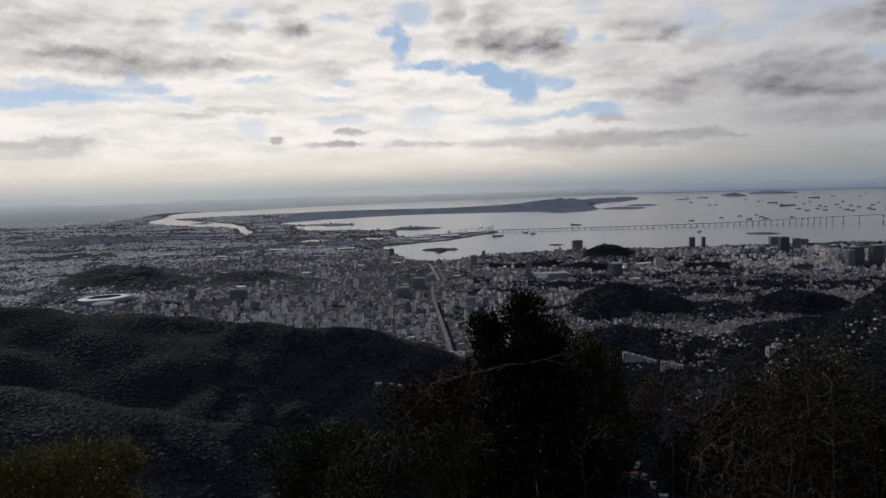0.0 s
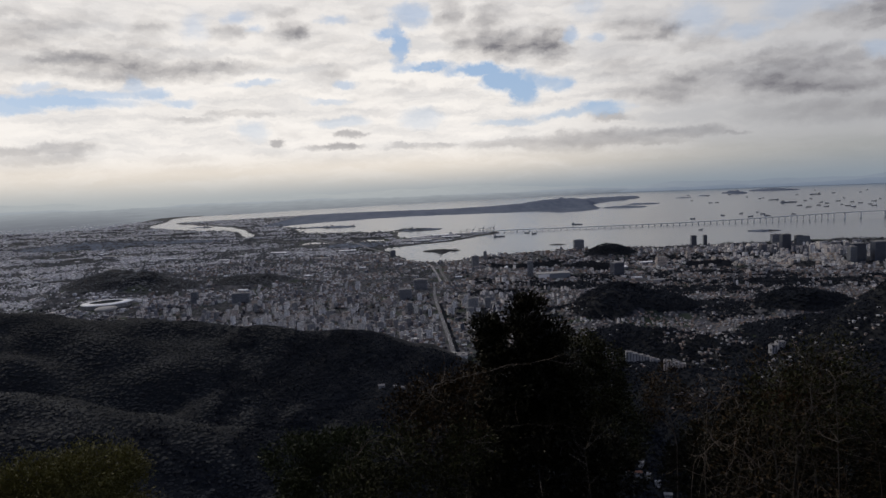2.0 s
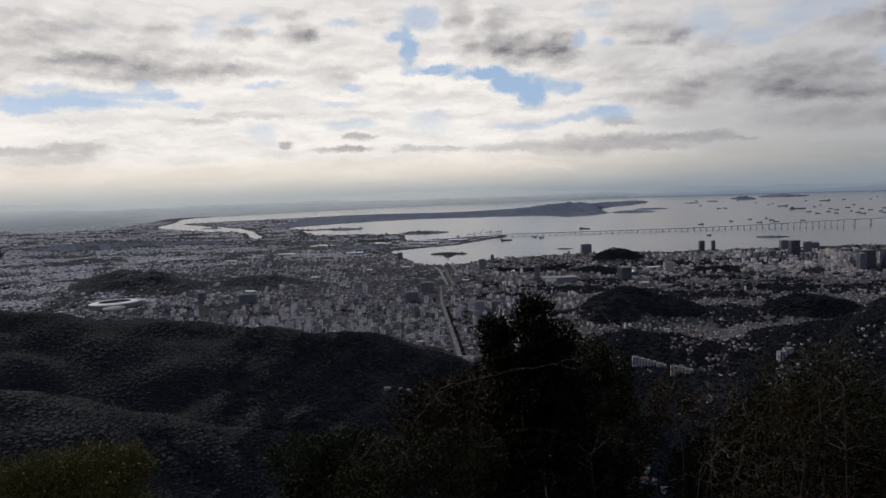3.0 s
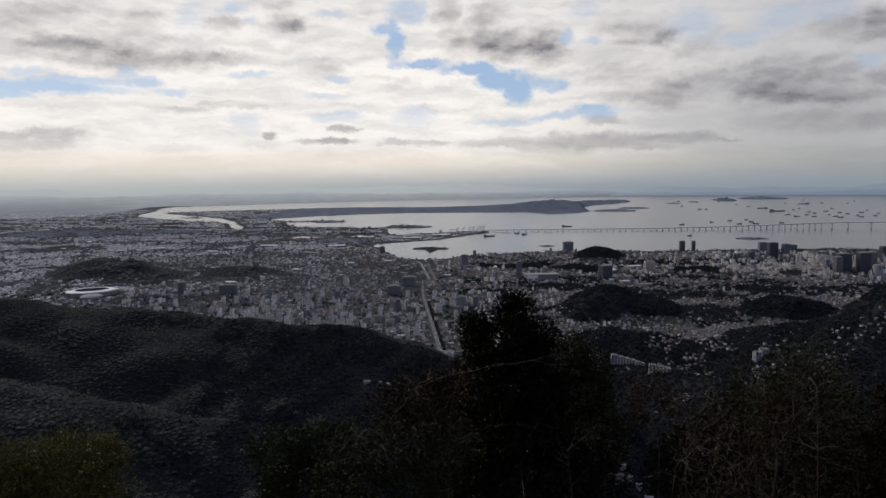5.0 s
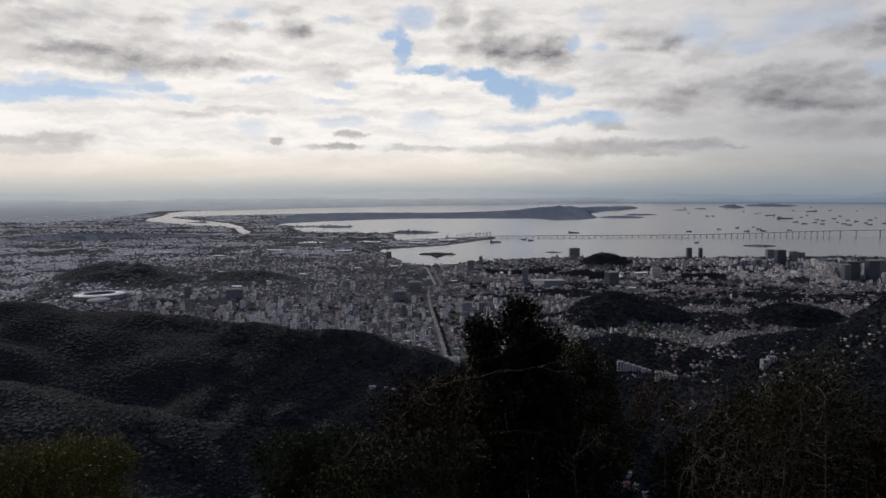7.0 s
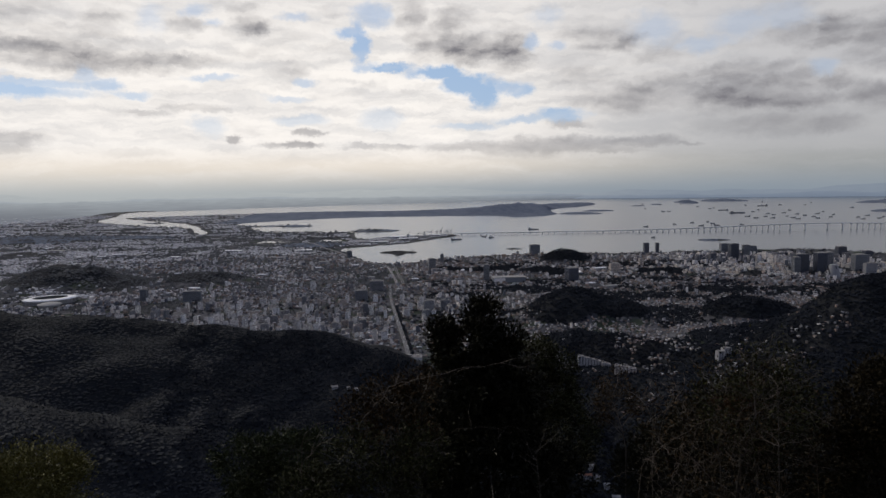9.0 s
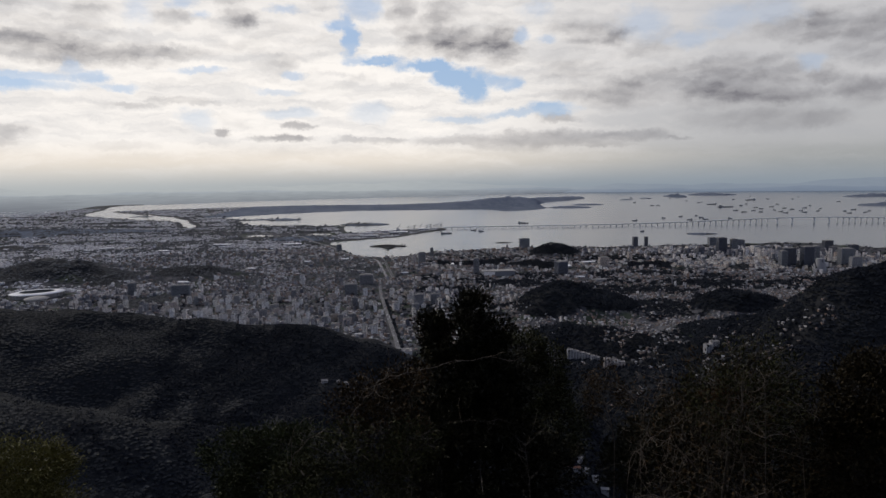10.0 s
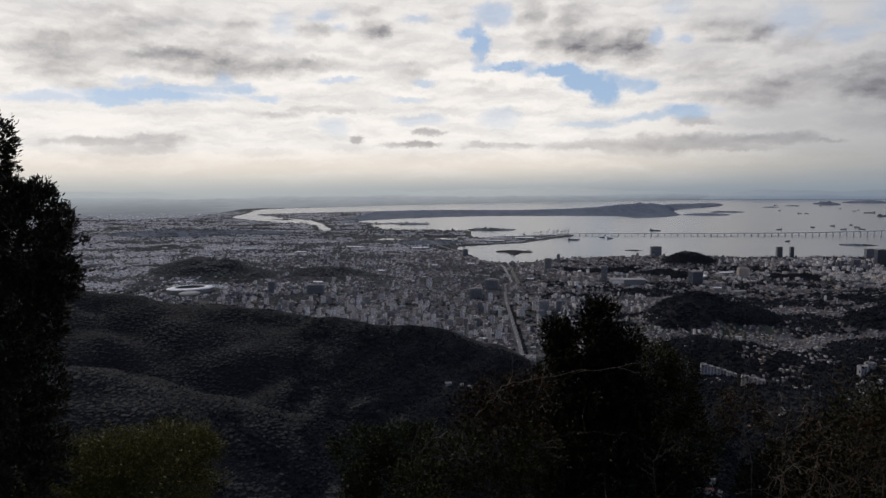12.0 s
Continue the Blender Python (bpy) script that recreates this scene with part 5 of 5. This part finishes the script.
# again, crowns with painted glare to the left, dark ones to the right
unveiled = np.random.default_rng(130).normal(size=len(x)) * 4 + x > -48 + 17 * rolling(x, y, 40) + 8 * rolling(y, x, 11)
canopy("lower_slope_forest", "dark forest on the slope below the ridge, lightened as by glare", x[~unveiled], y[~unveiled], z[~unveiled], r[~unveiled] * .72, 30, M_VEILED_CANOPY, .6, sprays=7, small=True, sink=-.12)
canopy("ravine_forest", "blackish forest in the ravine below the lookout", x[unveiled], y[unveiled], z[unveiled], r[unveiled] * .72, 40, M_RAVINE, .95, sprays=10, small=True, sink=.1)
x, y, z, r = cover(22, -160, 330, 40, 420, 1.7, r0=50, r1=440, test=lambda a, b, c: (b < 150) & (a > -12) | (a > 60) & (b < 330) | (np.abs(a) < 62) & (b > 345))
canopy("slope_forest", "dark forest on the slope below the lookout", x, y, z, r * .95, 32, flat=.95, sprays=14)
x, y, z, r = cover(23, 60, 480, 330, 560, 1.7, test=lambda a, b, c: (shanty(a, b, c) < .40) | (np.sin(a * 3.1) * np.sin(b * 2.7) > .1))
canopy("east_hill_forest", "dark woods on the hills by the town", x, y, z, r * 1.15, 33, flat=.9, sprays=8, small=True)
x, y, z, r = cover(27, 60, 420, 340, 760, 2.6, thin=.6, test=lambda a, b, c: shanty(a, b, c) >= .45)
canopy("hillside_gardens", "small dark trees between hillside houses", x, y, z, r * .8, 37, sprays=6, small=True)
line = smooth_line(AVENUE[:6], 1.6)
tx, ty = line[:, 0] + 3.6 + np.random.default_rng(28).uniform(-.7, .7, len(line)), line[:, 1]
canopy("avenue_trees", "row of dark trees beside the raised avenue", tx, ty, land(tx, ty)[0] + .6, np.random.default_rng(29).uniform(.8, 1.5, len(line)), 38)
x, y, z, r = cover(24, 0, 480, 545, 1200, 2.7)
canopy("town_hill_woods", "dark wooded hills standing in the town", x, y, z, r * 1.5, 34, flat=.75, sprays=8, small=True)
x, y, z, r = cover(26, -560, 0, 545, 1200, 2.7)
canopy("plain_hill_woods", "woods on low hills in the plain, haze in their colour", x, y, z, r * 1.5, 36, M_HAZED_CANOPY, .5, sprays=4, small=True, sink=-.12)
x, y, z, r = cover(25, -1200, 900, 480, 1500, 6.0, -1, thin=.45, test=lambda a, b, c: road_clear(a, b, 5) & (built_up(a, b) < np.where(a > 40, .72, .6)) & (np.hypot(a - STADIUM[0], b - STADIUM[1]) > 34))
k = (x > 0) | (y < 830)
canopy("garden_trees", "grey-green street trees and gardens in the plain", x[~k], y[~k], z[~k], r[~k] * 2.0, 39, M_HAZED_CANOPY, small=True)
x, y, z, r = x[k], y[k], z[k], r[k]
canopy("street_trees", "dark street trees and gardens between the houses", x, y, z, r * 1.7, 35, sprays=6, small=True)
x, y, z, r = cover(70, 30, 560, 480, 1130, 3.2, -1, thin=.75, test=lambda a, b, c: road_clear(a, b, 6) & (built_up(a, b) < .6) & (np.abs(b - 1000) > 60))
canopy("town_groves", "dark groves between the eastern streets", x, y, z, r * 1.7, 71, sprays=6, small=True)
x, y, z, r = cover(72, -1700, -60, 1350, 2450, 11.0, -1, thin=.45, test=lambda a, b, c: road_clear(a, b, 12) & (built_up(a, b) < .42))
canopy("plain_groves", "haze-paled trees between the suburbs", x, y, z, r * 3.2, 73, M_HAZED_CANOPY, sprays=3, small=True)
x, y, z, r = cover(76, -1250, -60, 1400, 1950, 7.0, .5)
canopy("far_hill_woods", "haze-paled woods on low hills far across the plain", x, y, z, r * 2.4, 77, M_HAZED_CANOPY, .5, sprays=2, small=True, sink=-.12)
x, y, z, r = cover(74, -800, 0, 820, 1400, 5.0, -1, thin=.55, test=lambda a, b, c: road_clear(a, b, 6) & (built_up(a, b) < .5) & (np.hypot(a - STADIUM[0], b - STADIUM[1]) > 38))
canopy("plain_gardens", "grey-green trees between the streets of the plain", x, y, z, r * 1.8, 75, M_HAZED_CANOPY, sprays=4, small=True)

# ---- trees and shrubs at the lookout ----
def leaves(lobes, size, slim, cover_by, seed, clump=.16, up=.35, hollow=.5, tight=.5):
    """Small folded leaves in tufts over rounded lobes (x, y, z, half width, half height), as one set of faces."""
    g = np.random.default_rng(seed)
    P, D = [], []
    for cx, cy, cz, a, b in lobes:
        area = 4 * math.pi * (a * (a + b) / 2)
        n = int(area * cover_by / (size * size * slim))
        tufts = max(14, int(area / (clump * clump) * .8))
        d = g.normal(size=(tufts, 3))
        d /= np.linalg.norm(d, axis=1)[:, None]
        rad = (hollow + (.97 - hollow) * g.random(tufts) ** .55) * g.uniform(.86, 1.06, tufts)
        tc = d * rad[:, None] * (a, a * .9, b)
        k = g.integers(0, tufts, n)
        p = tc[k] + g.normal(size=(n, 3)) * clump * tight
        P.append(p + (cx, cy, cz))
        D.append(d[k] * .8 + g.normal(size=(n, 3)) * .55 + (0, 0, up))
    P, D = np.concatenate(P), np.concatenate(D)
    D /= np.linalg.norm(D, axis=1)[:, None]
    side = np.cross(D, g.normal(size=D.shape))
    side /= np.linalg.norm(side, axis=1)[:, None]
    nor = np.cross(D, side)
    s = (size * g.uniform(.6, 1.3, len(P)))[:, None]
    v = np.stack([P, P + D * s * .5 + side * s * slim * .5 + nor * s * .07, P + D * s, P + D * s * .5 - side * s * slim * .5 + nor * s * .07], 1)
    return v.reshape(-1, 3), np.arange(len(P) * 4).reshape(-1, 4)


def bend(a, b, g, sag=0.1, n=7):
    a, b = np.asarray(a, float), np.asarray(b, float)
    t = np.linspace(0, 1, n)[:, None]
    wob = g.normal(size=3) * np.linalg.norm(b - a) * sag
    return a + (b - a) * t + np.sin(t * math.pi) * wob + np.sin(t * 2 * math.pi) * g.normal(size=3) * np.linalg.norm(b - a) * sag * .3


def tree(name, label, foot, lobes, mat, size, slim=.5, cover_by=1.0, seed=1, trunk=.16, clump=.16, up=.35, hollow=.5, category="tree", twigs=6, tight=.5):
    """A tapered trunk from the slope, a limb to each part of the crown with twigs, and the leaves."""
    g = np.random.default_rng(seed)
    z0 = height_at(*foot)
    t = thing(name, label, category, at=(*foot, z0))
    rel = [(a - foot[0], b - foot[1], c - z0, d, e) for a, b, c, d, e in lobes]
    top = max(rel, key=lambda q: q[2] + q[4])
    spine = bend((0, 0, -.4), (top[0], top[1], top[2] + top[4] * .3), g, .04, 10)
    part("trunk", tube(spine, np.linspace(trunk, trunk * .25, 10), 8), M_BARK, t, smooth=True)
    for q in rel:
        i = int(np.argmin(np.abs(spine[:, 2] - (q[2] - q[4] * 1.4 - .3))))
        limb = bend(spine[min(i, 8)], (q[0], q[1], q[2] + q[4] * .4), g, .08)
        lo = part("limb", tube(limb, np.linspace(trunk * .5, trunk * .12, 7), 6), M_BARK, t, smooth=True)
        tw = []
        for _ in range(twigs):
            d = g.normal(size=3)
            d[2] = abs(d[2]) * .7
            d /= np.linalg.norm(d)
            tw.append(tube(bend(limb[int(g.integers(3, 7))], (q[0] + d[0] * q[3], q[1] + d[1] * q[3], q[2] + d[2] * q[4]), g, .1, 6), np.linspace(trunk * .12, .005, 6), 4))
        if tw:
            part("twig_spray", join_shapes(tw), M_BARK, lo, kind="stuff")
    part("crown", leaves(rel, size, slim, cover_by, seed + 50, clump, up, hollow, tight), mat, t, kind="stuff")
    return t


def curl(a, way, length, g, n=9, turn=.5):
    """A twig that keeps bending as it grows."""
    p, d, out = np.asarray(a, float), np.asarray(way, float), []
    d = d / np.linalg.norm(d)
    axis = g.normal(size=3)
    for _ in range(n):
        out.append(p.copy())
        axis = axis * .7 + g.normal(size=3) * .6
        d = d + np.cross(axis / (np.linalg.norm(axis) + 1e-6), d) * turn * g.uniform(.2, 1.0) + (0, 0, .03)
        d /= np.linalg.norm(d)
        p = p + d * length / (n - 1)
    return np.array(out)


def thicket(name, label, foot, spots, seed, stems, mat_twig, leaf_mat=None, leaf=.03, leaf_share=.1, rad=.009):
    """Bare arching stems with curling side twigs, rising from one rootstock through the given lobes, and a few leaves."""
    g = np.random.default_rng(seed)
    z0 = height_at(*foot)
    t = thing(name, label, "shrub", at=(*foot, z0))
    rel = np.array([(a - foot[0], b - foot[1], c - z0, d, e) for a, b, c, d, e in spots])
    for k in range(stems):
        q = rel[k % len(rel)]
        d = g.normal(size=3)
        d /= np.linalg.norm(d)
        tip = q[:3] + d * (q[3], q[3], q[4]) * g.uniform(.3, .85)
        line = bend((g.normal() * .25, g.normal() * .25, -.3), tip, g, .10, 12)
        stem = part("stem", tube(line, np.linspace(rad * 1.9, rad * .7, 12), 5), M_BARK, t, smooth=True)
        shapes = []
        for _ in range(8):
            tw = curl(line[int(g.integers(8, 12))], g.normal(size=3) + (0, 0, .5), g.uniform(.4, 1.1), g, 11, .42)
            shapes.append(tube(tw, np.linspace(rad * .8, rad * .35, 11), 4))
            for _ in range(3):
                shapes.append(tube(curl(tw[int(g.integers(3, 11))], g.normal(size=3), g.uniform(.12, .4), g, 6, .5), np.linspace(rad * .45, rad * .22, 6), 3))
        part("twig_spray", join_shapes(shapes), mat_twig, stem, "pale curling twigs", True, kind="stuff")
    if leaf_mat:
        part("foliage", leaves([(*q[:3], q[3], q[4]) for q in rel], leaf, .5, leaf_share, seed + 9, .2, .2, .3), leaf_mat, t, kind="stuff")
    return t


tree("broadleaf_tree", "dense dark evergreen tree with an uneven pointed crown", (1.6, 15.2),
     [(1.66, 14.91, 136.99, 0.52, 0.47), (0.76, 14.98, 136.58, 0.39, 0.49), (1.32, 14.94, 136.37, 0.92, 0.62), (2.06, 14.86, 136.40, 0.56, 0.52), (1.45, 14.93, 135.61, 1.17, 0.68), (2.19, 14.84, 135.38, 1.05, 0.62), (1.34, 14.94, 134.51, 1.72, 0.86), (1.85, 14.89, 133.48, 2.35, 1.11)],
     M_LEAF, .10, .45, 2.4, 41, .18, .19, hollow=.3, tight=.34)
tree("shrub", "olive-green rounded shrub beside the dark tree", (3.4, 17.0), [(3.02, 16.73, 135.66, 0.78, 0.47), (3.70, 16.59, 135.34, 0.54, 0.51), (3.31, 16.67, 134.60, 1.06, 0.71), (3.73, 16.59, 133.61, 1.14, 1.00)],
     M_LEAF_OLIVE, .07, .5, 1.6, 42, .08, .15, category="shrub")
tree("shrub", "rusty small-leaved shrub with thin pale twigs", (-.4, 12.2), [(-0.39, 11.99, 136.16, 0.59, 0.39), (-0.85, 11.97, 135.91, 0.41, 0.39), (0.16, 12.00, 136.37, 0.49, 0.27), (-0.24, 12.00, 135.49, 0.79, 0.49)],
     M_LEAF_RED, .075, .45, 1.1, 43, .05, .17, category="shrub", hollow=.25, twigs=14)
tree("shrub", "rounded green bush lower on the slope", (-2.7, 13.9), [(-3.28, 13.61, 134.40, 0.68, 0.56), (-2.39, 13.80, 134.45, 0.64, 0.52), (-2.63, 13.75, 133.55, 1.16, 0.70), (-1.81, 13.88, 134.66, 0.35, 0.25)],
     M_LEAF_GREEN, .06, .5, 1.9, 44, .07, .2, category="shrub", tight=.42)
tree("shrub", "small-leaved grey-green shrub with pale branches", (-.6, 11.2), [(-0.97, 10.96, 135.49, 0.63, 0.45), (-1.52, 10.89, 134.99, 0.73, 0.36), (-0.41, 10.99, 134.99, 0.72, 0.45), (0.15, 11.00, 135.48, 0.54, 0.54)],
     M_LEAF_OLIVE, .062, .45, .9, 45, .05, .16, category="shrub", hollow=.2, twigs=16)
DARK_BUSH = [(4.62, 13.21, 134.10, 0.66, 0.60), (5.15, 13.02, 134.64, 0.86, 0.73), (6.00, 12.65, 135.19, 1.07, 0.82), (6.78, 12.25, 135.50, 1.04, 0.94), (6.38, 12.46, 134.32, 2.42, 0.96)]
THICKET = [(4.39, 11.17, 136.04, 0.58, 0.52), (5.09, 10.87, 136.29, 1.13, 0.84), (5.81, 10.50, 136.32, 0.87, 0.87), (5.35, 10.74, 135.39, 1.63, 0.85)]
thicket("bare_shrub", "tangle of bare pale twigs with few leaves", (4.7, 11.4), THICKET, 46, 24, M_TWIG, M_LEAF_RED, .06, .13, .0065)
# long bare stems that arch out of the shrubs
def wand(label, foot, pts, rad, twigs, seed):
    """A long kinked stem through the given points, with thin side twigs."""
    g, z0 = np.random.default_rng(seed), height_at(*foot)
    t = thing("arching_stem", label, "shrub", at=(*foot, z0))
    line = np.array([(*foot, z0 - .3)] + pts) - (*foot, z0)
    for _ in range(2):
        line = np.concatenate([line[:1], np.stack([line[:-1] * .75 + line[1:] * .25, line[:-1] * .25 + line[1:] * .75], 1).reshape(-1, 3), line[-1:]])
    line[4:] += g.normal(size=(len(line) - 4, 3)) * .018
    part("stem", tube(line, np.linspace(rad, rad * .4, len(line)), 5), M_TWIG, t, smooth=True)
    for k in g.integers(len(line) // 3, len(line), twigs):
        part("twig", tube(curl(line[k], g.normal(size=3) + (0, -.2, -.3), g.uniform(.25, .7), g, 10, .3), np.linspace(rad * .45, rad * .2, 10), 4), M_TWIG, t, smooth=True)


wand("long bare stem arching in front of the dark tree", (-1.2, 11.7), [(-1.1, 11.6, 134.6), (-.91, 11.46, 135.84), (-.47, 11.49, 136.28), (-.3, 11.5, 136.52), (.15, 11.5, 136.62), (.73, 11.48, 136.78), (1.3, 11.43, 136.86), (2.04, 11.32, 136.86)], .009, 9, 47)
wand("thin bare stem arching over the green bush", (-2.0, 11.6), [(-1.9, 11.4, 135.2), (-1.68, 11.3, 135.89), (-1.5, 11.3, 135.97), (-1.26, 11.3, 135.98), (-1.0, 11.3, 135.9)], .0055, 6, 101)
wand("thin forked bare stem beside the green bush", (-2.1, 11.2), [(-1.95, 11.0, 135.2), (-1.56, 11.0, 135.65), (-1.3, 11.0, 135.84), (-.88, 11.0, 135.79), (-.57, 11.0, 135.63)], .006, 7, 102)
wand("dry stem lying across the dark tree's foot", (.1, 12.2), [(.2, 12.1, 135.0), (.5, 12.0, 135.44), (.9, 12.0, 135.54), (1.51, 12.0, 135.58), (2.21, 12.0, 135.48)], .0055, 5, 103)
wand("long pale stem arching over the bare twigs", (6.6, 10.6), [(6.62, 10.4, 135.0), (6.47, 10.3, 135.65), (6.2, 10.3, 135.93), (5.94, 10.3, 136.02), (5.43, 10.3, 135.9), (5.09, 10.3, 135.82)], .008, 9, 104)
wand("pale sagging stem in the bare tangle", (3.7, 10.8), [(3.7, 10.6, 135.2), (3.79, 10.5, 135.64), (4.23, 10.5, 135.4), (4.76, 10.5, 135.41), (5.02, 10.5, 135.61)], .006, 8, 105)
wand("curling pale stem in the bare tangle", (5.3, 10.6), [(5.5, 10.4, 135.4), (5.76, 10.4, 135.45), (5.5, 10.4, 135.44), (5.36, 10.4, 135.64), (5.49, 10.4, 135.89), (5.6, 10.4, 136.05)], .006, 8, 106)
tree("broadleaf_tree", "dark tree with some yellow-brown leaves at the thicket's edge", (7.8, 10.9), [(7.59, 10.55, 136.11, 0.68, 0.99), (7.95, 10.28, 136.48, 0.76, 0.63), (7.43, 10.66, 135.28, 0.85, 1.10), (7.96, 10.28, 135.24, 1.13, 1.13)],
     M_LEAF_BROWN, .075, .45, 1.7, 48, .1, .17)
tree("broadleaf_tree", "flat-topped yellow-green tree on the slope", (-11.4, 19.2), [(-10.78, 19.18, 131.84, 1.65, 0.70), (-12.10, 18.37, 131.85, 1.60, 0.72), (-10.00, 19.60, 131.79, 0.69, 0.46), (-11.50, 18.76, 130.93, 2.56, 0.98), (-12.85, 17.86, 131.44, 1.63, 0.92)],
     M_LEAF_YELLOW, .085, .5, 1.5, 49, .16, .32, tight=.6)
tree("broadleaf_tree", "tall dark tree with upright sprays of narrow leaves", (-6.3, 7.3), [(-5.80, 6.90, 140.36, 0.38, 0.46), (-5.72, 6.96, 139.85, 0.36, 0.40), (-5.38, 7.22, 139.80, 0.20, 0.22), (-5.25, 7.32, 139.46, 0.19, 0.28), (-5.52, 7.12, 139.32, 0.60, 0.64), (-5.35, 7.25, 138.95, 0.35, 0.36), (-5.60, 7.05, 138.45, 0.56, 0.78), (-5.64, 7.02, 137.67, 0.53, 1.0), (-5.72, 6.96, 136.77, 0.69, 0.87)],
     M_LEAF_VEILED, .062, .36, 3.0, 51, .17, .13, up=.4, hollow=.3, tight=.28)

tree("shrub", "rusty-brown tuft of dry seed heads above the bare twigs", (5.4, 11.0), [(5.36, 10.7, 136.30, 0.24, 0.1), (5.12, 10.75, 136.34, 0.18, 0.1), (5.62, 10.68, 136.28, 0.16, 0.1)],
     M_SEED, .05, .4, .8, 107, .03, .1, category="shrub", hollow=.3)
tree("shrub", "sparse olive-leaved shrub rising out of the bare twigs", (5.7, 10.9), [(5.47, 10.68, 136.94, 0.46, 0.42), (5.84, 10.48, 137.06, 0.42, 0.47), (6.13, 10.31, 136.75, 0.45, 0.48), (5.12, 10.85, 136.5, 0.52, 0.39), (5.67, 10.57, 136.17, 1.05, 0.66)],
     M_LEAF_OLIVE, .055, .5, .32, 54, .05, .14, category="shrub", hollow=.25, twigs=12)
tree("shrub", "dark leafy bush behind the bare twigs", (5.0, 13.4), DARK_BUSH, M_LEAF, .07, .5, 1.5, 52, .07, .17, category="shrub", hollow=.3)
# undergrowth on the slope by the lookout
gu = np.random.default_rng(61)
ux, uy = gu.uniform(-24, 24, 300), gu.uniform(5, 40, 300)
uz, _, _ = land(ux, uy)
ok_u = np.abs(np.arctan2(ux, uy)) < 1.0
us = leaves([(a, b, c + .3, gu.uniform(.5, 1.3), gu.uniform(.4, .9)) for a, b, c in zip(ux[ok_u], uy[ok_u], uz[ok_u])], .16, .5, .35, 62, .25)
tagged(mesh_object("undergrowth", us[0], us[1], M_LEAF), "dark undergrowth covering the steep slope", "undergrowth", kind="stuff")


def sapling(name, label, foot, line, mat, rad, tips, seed, leaf=None):
    """A thin upright stem with side branches, and a few leaves where it has them."""
    g = np.random.default_rng(seed)
    z0 = height_at(*foot)
    t = thing(name, label, "sapling", at=(*foot, z0))
    p = np.array([(*foot, z0 - .3)] + line) - (*foot, z0)
    p = np.stack([np.interp(np.linspace(0, len(p) - 1, 16), np.arange(len(p)), p[:, k]) for k in range(3)], 1)
    stem = part("stem", tube(p, np.linspace(rad, rad * .3, 16), 6), mat, t, smooth=True)
    ends = []
    for k in range(tips):
        i = int(g.integers(8, 15))
        br = curl(p[i], (g.choice([-1, 1]) * g.uniform(.5, 1), g.normal() * .3, g.uniform(.5, 1.1)), g.uniform(.3, .65), g, 9, .18)
        part("branch", tube(br, np.linspace(rad * .5, rad * .2, 9), 4), mat, stem, smooth=True)
        ends.append(br[-1])
    if leaf:
        part("foliage", leaves([(*e, .22, .12) for e in ends], .05, .5, .5, seed + 1, .1, .3, .3), leaf, t, kind="stuff")
    return t


sapling("bare_sapling", "leafless grey sapling with upward side branches", (2.08, 10.30), [(2.05, 10.30, 135.03), (1.96, 10.32, 135.85)], M_BARK, .009, 9, 91)
sapling("sapling", "slender pale-stemmed sapling with sparse brown leaves", (4.29, 12.83), [(4.22, 12.82, 134.73), (4.14, 12.85, 135.17), (3.89, 12.93, 135.92)], M_TWIG, .016, 12, 93, M_LEAF_RED)
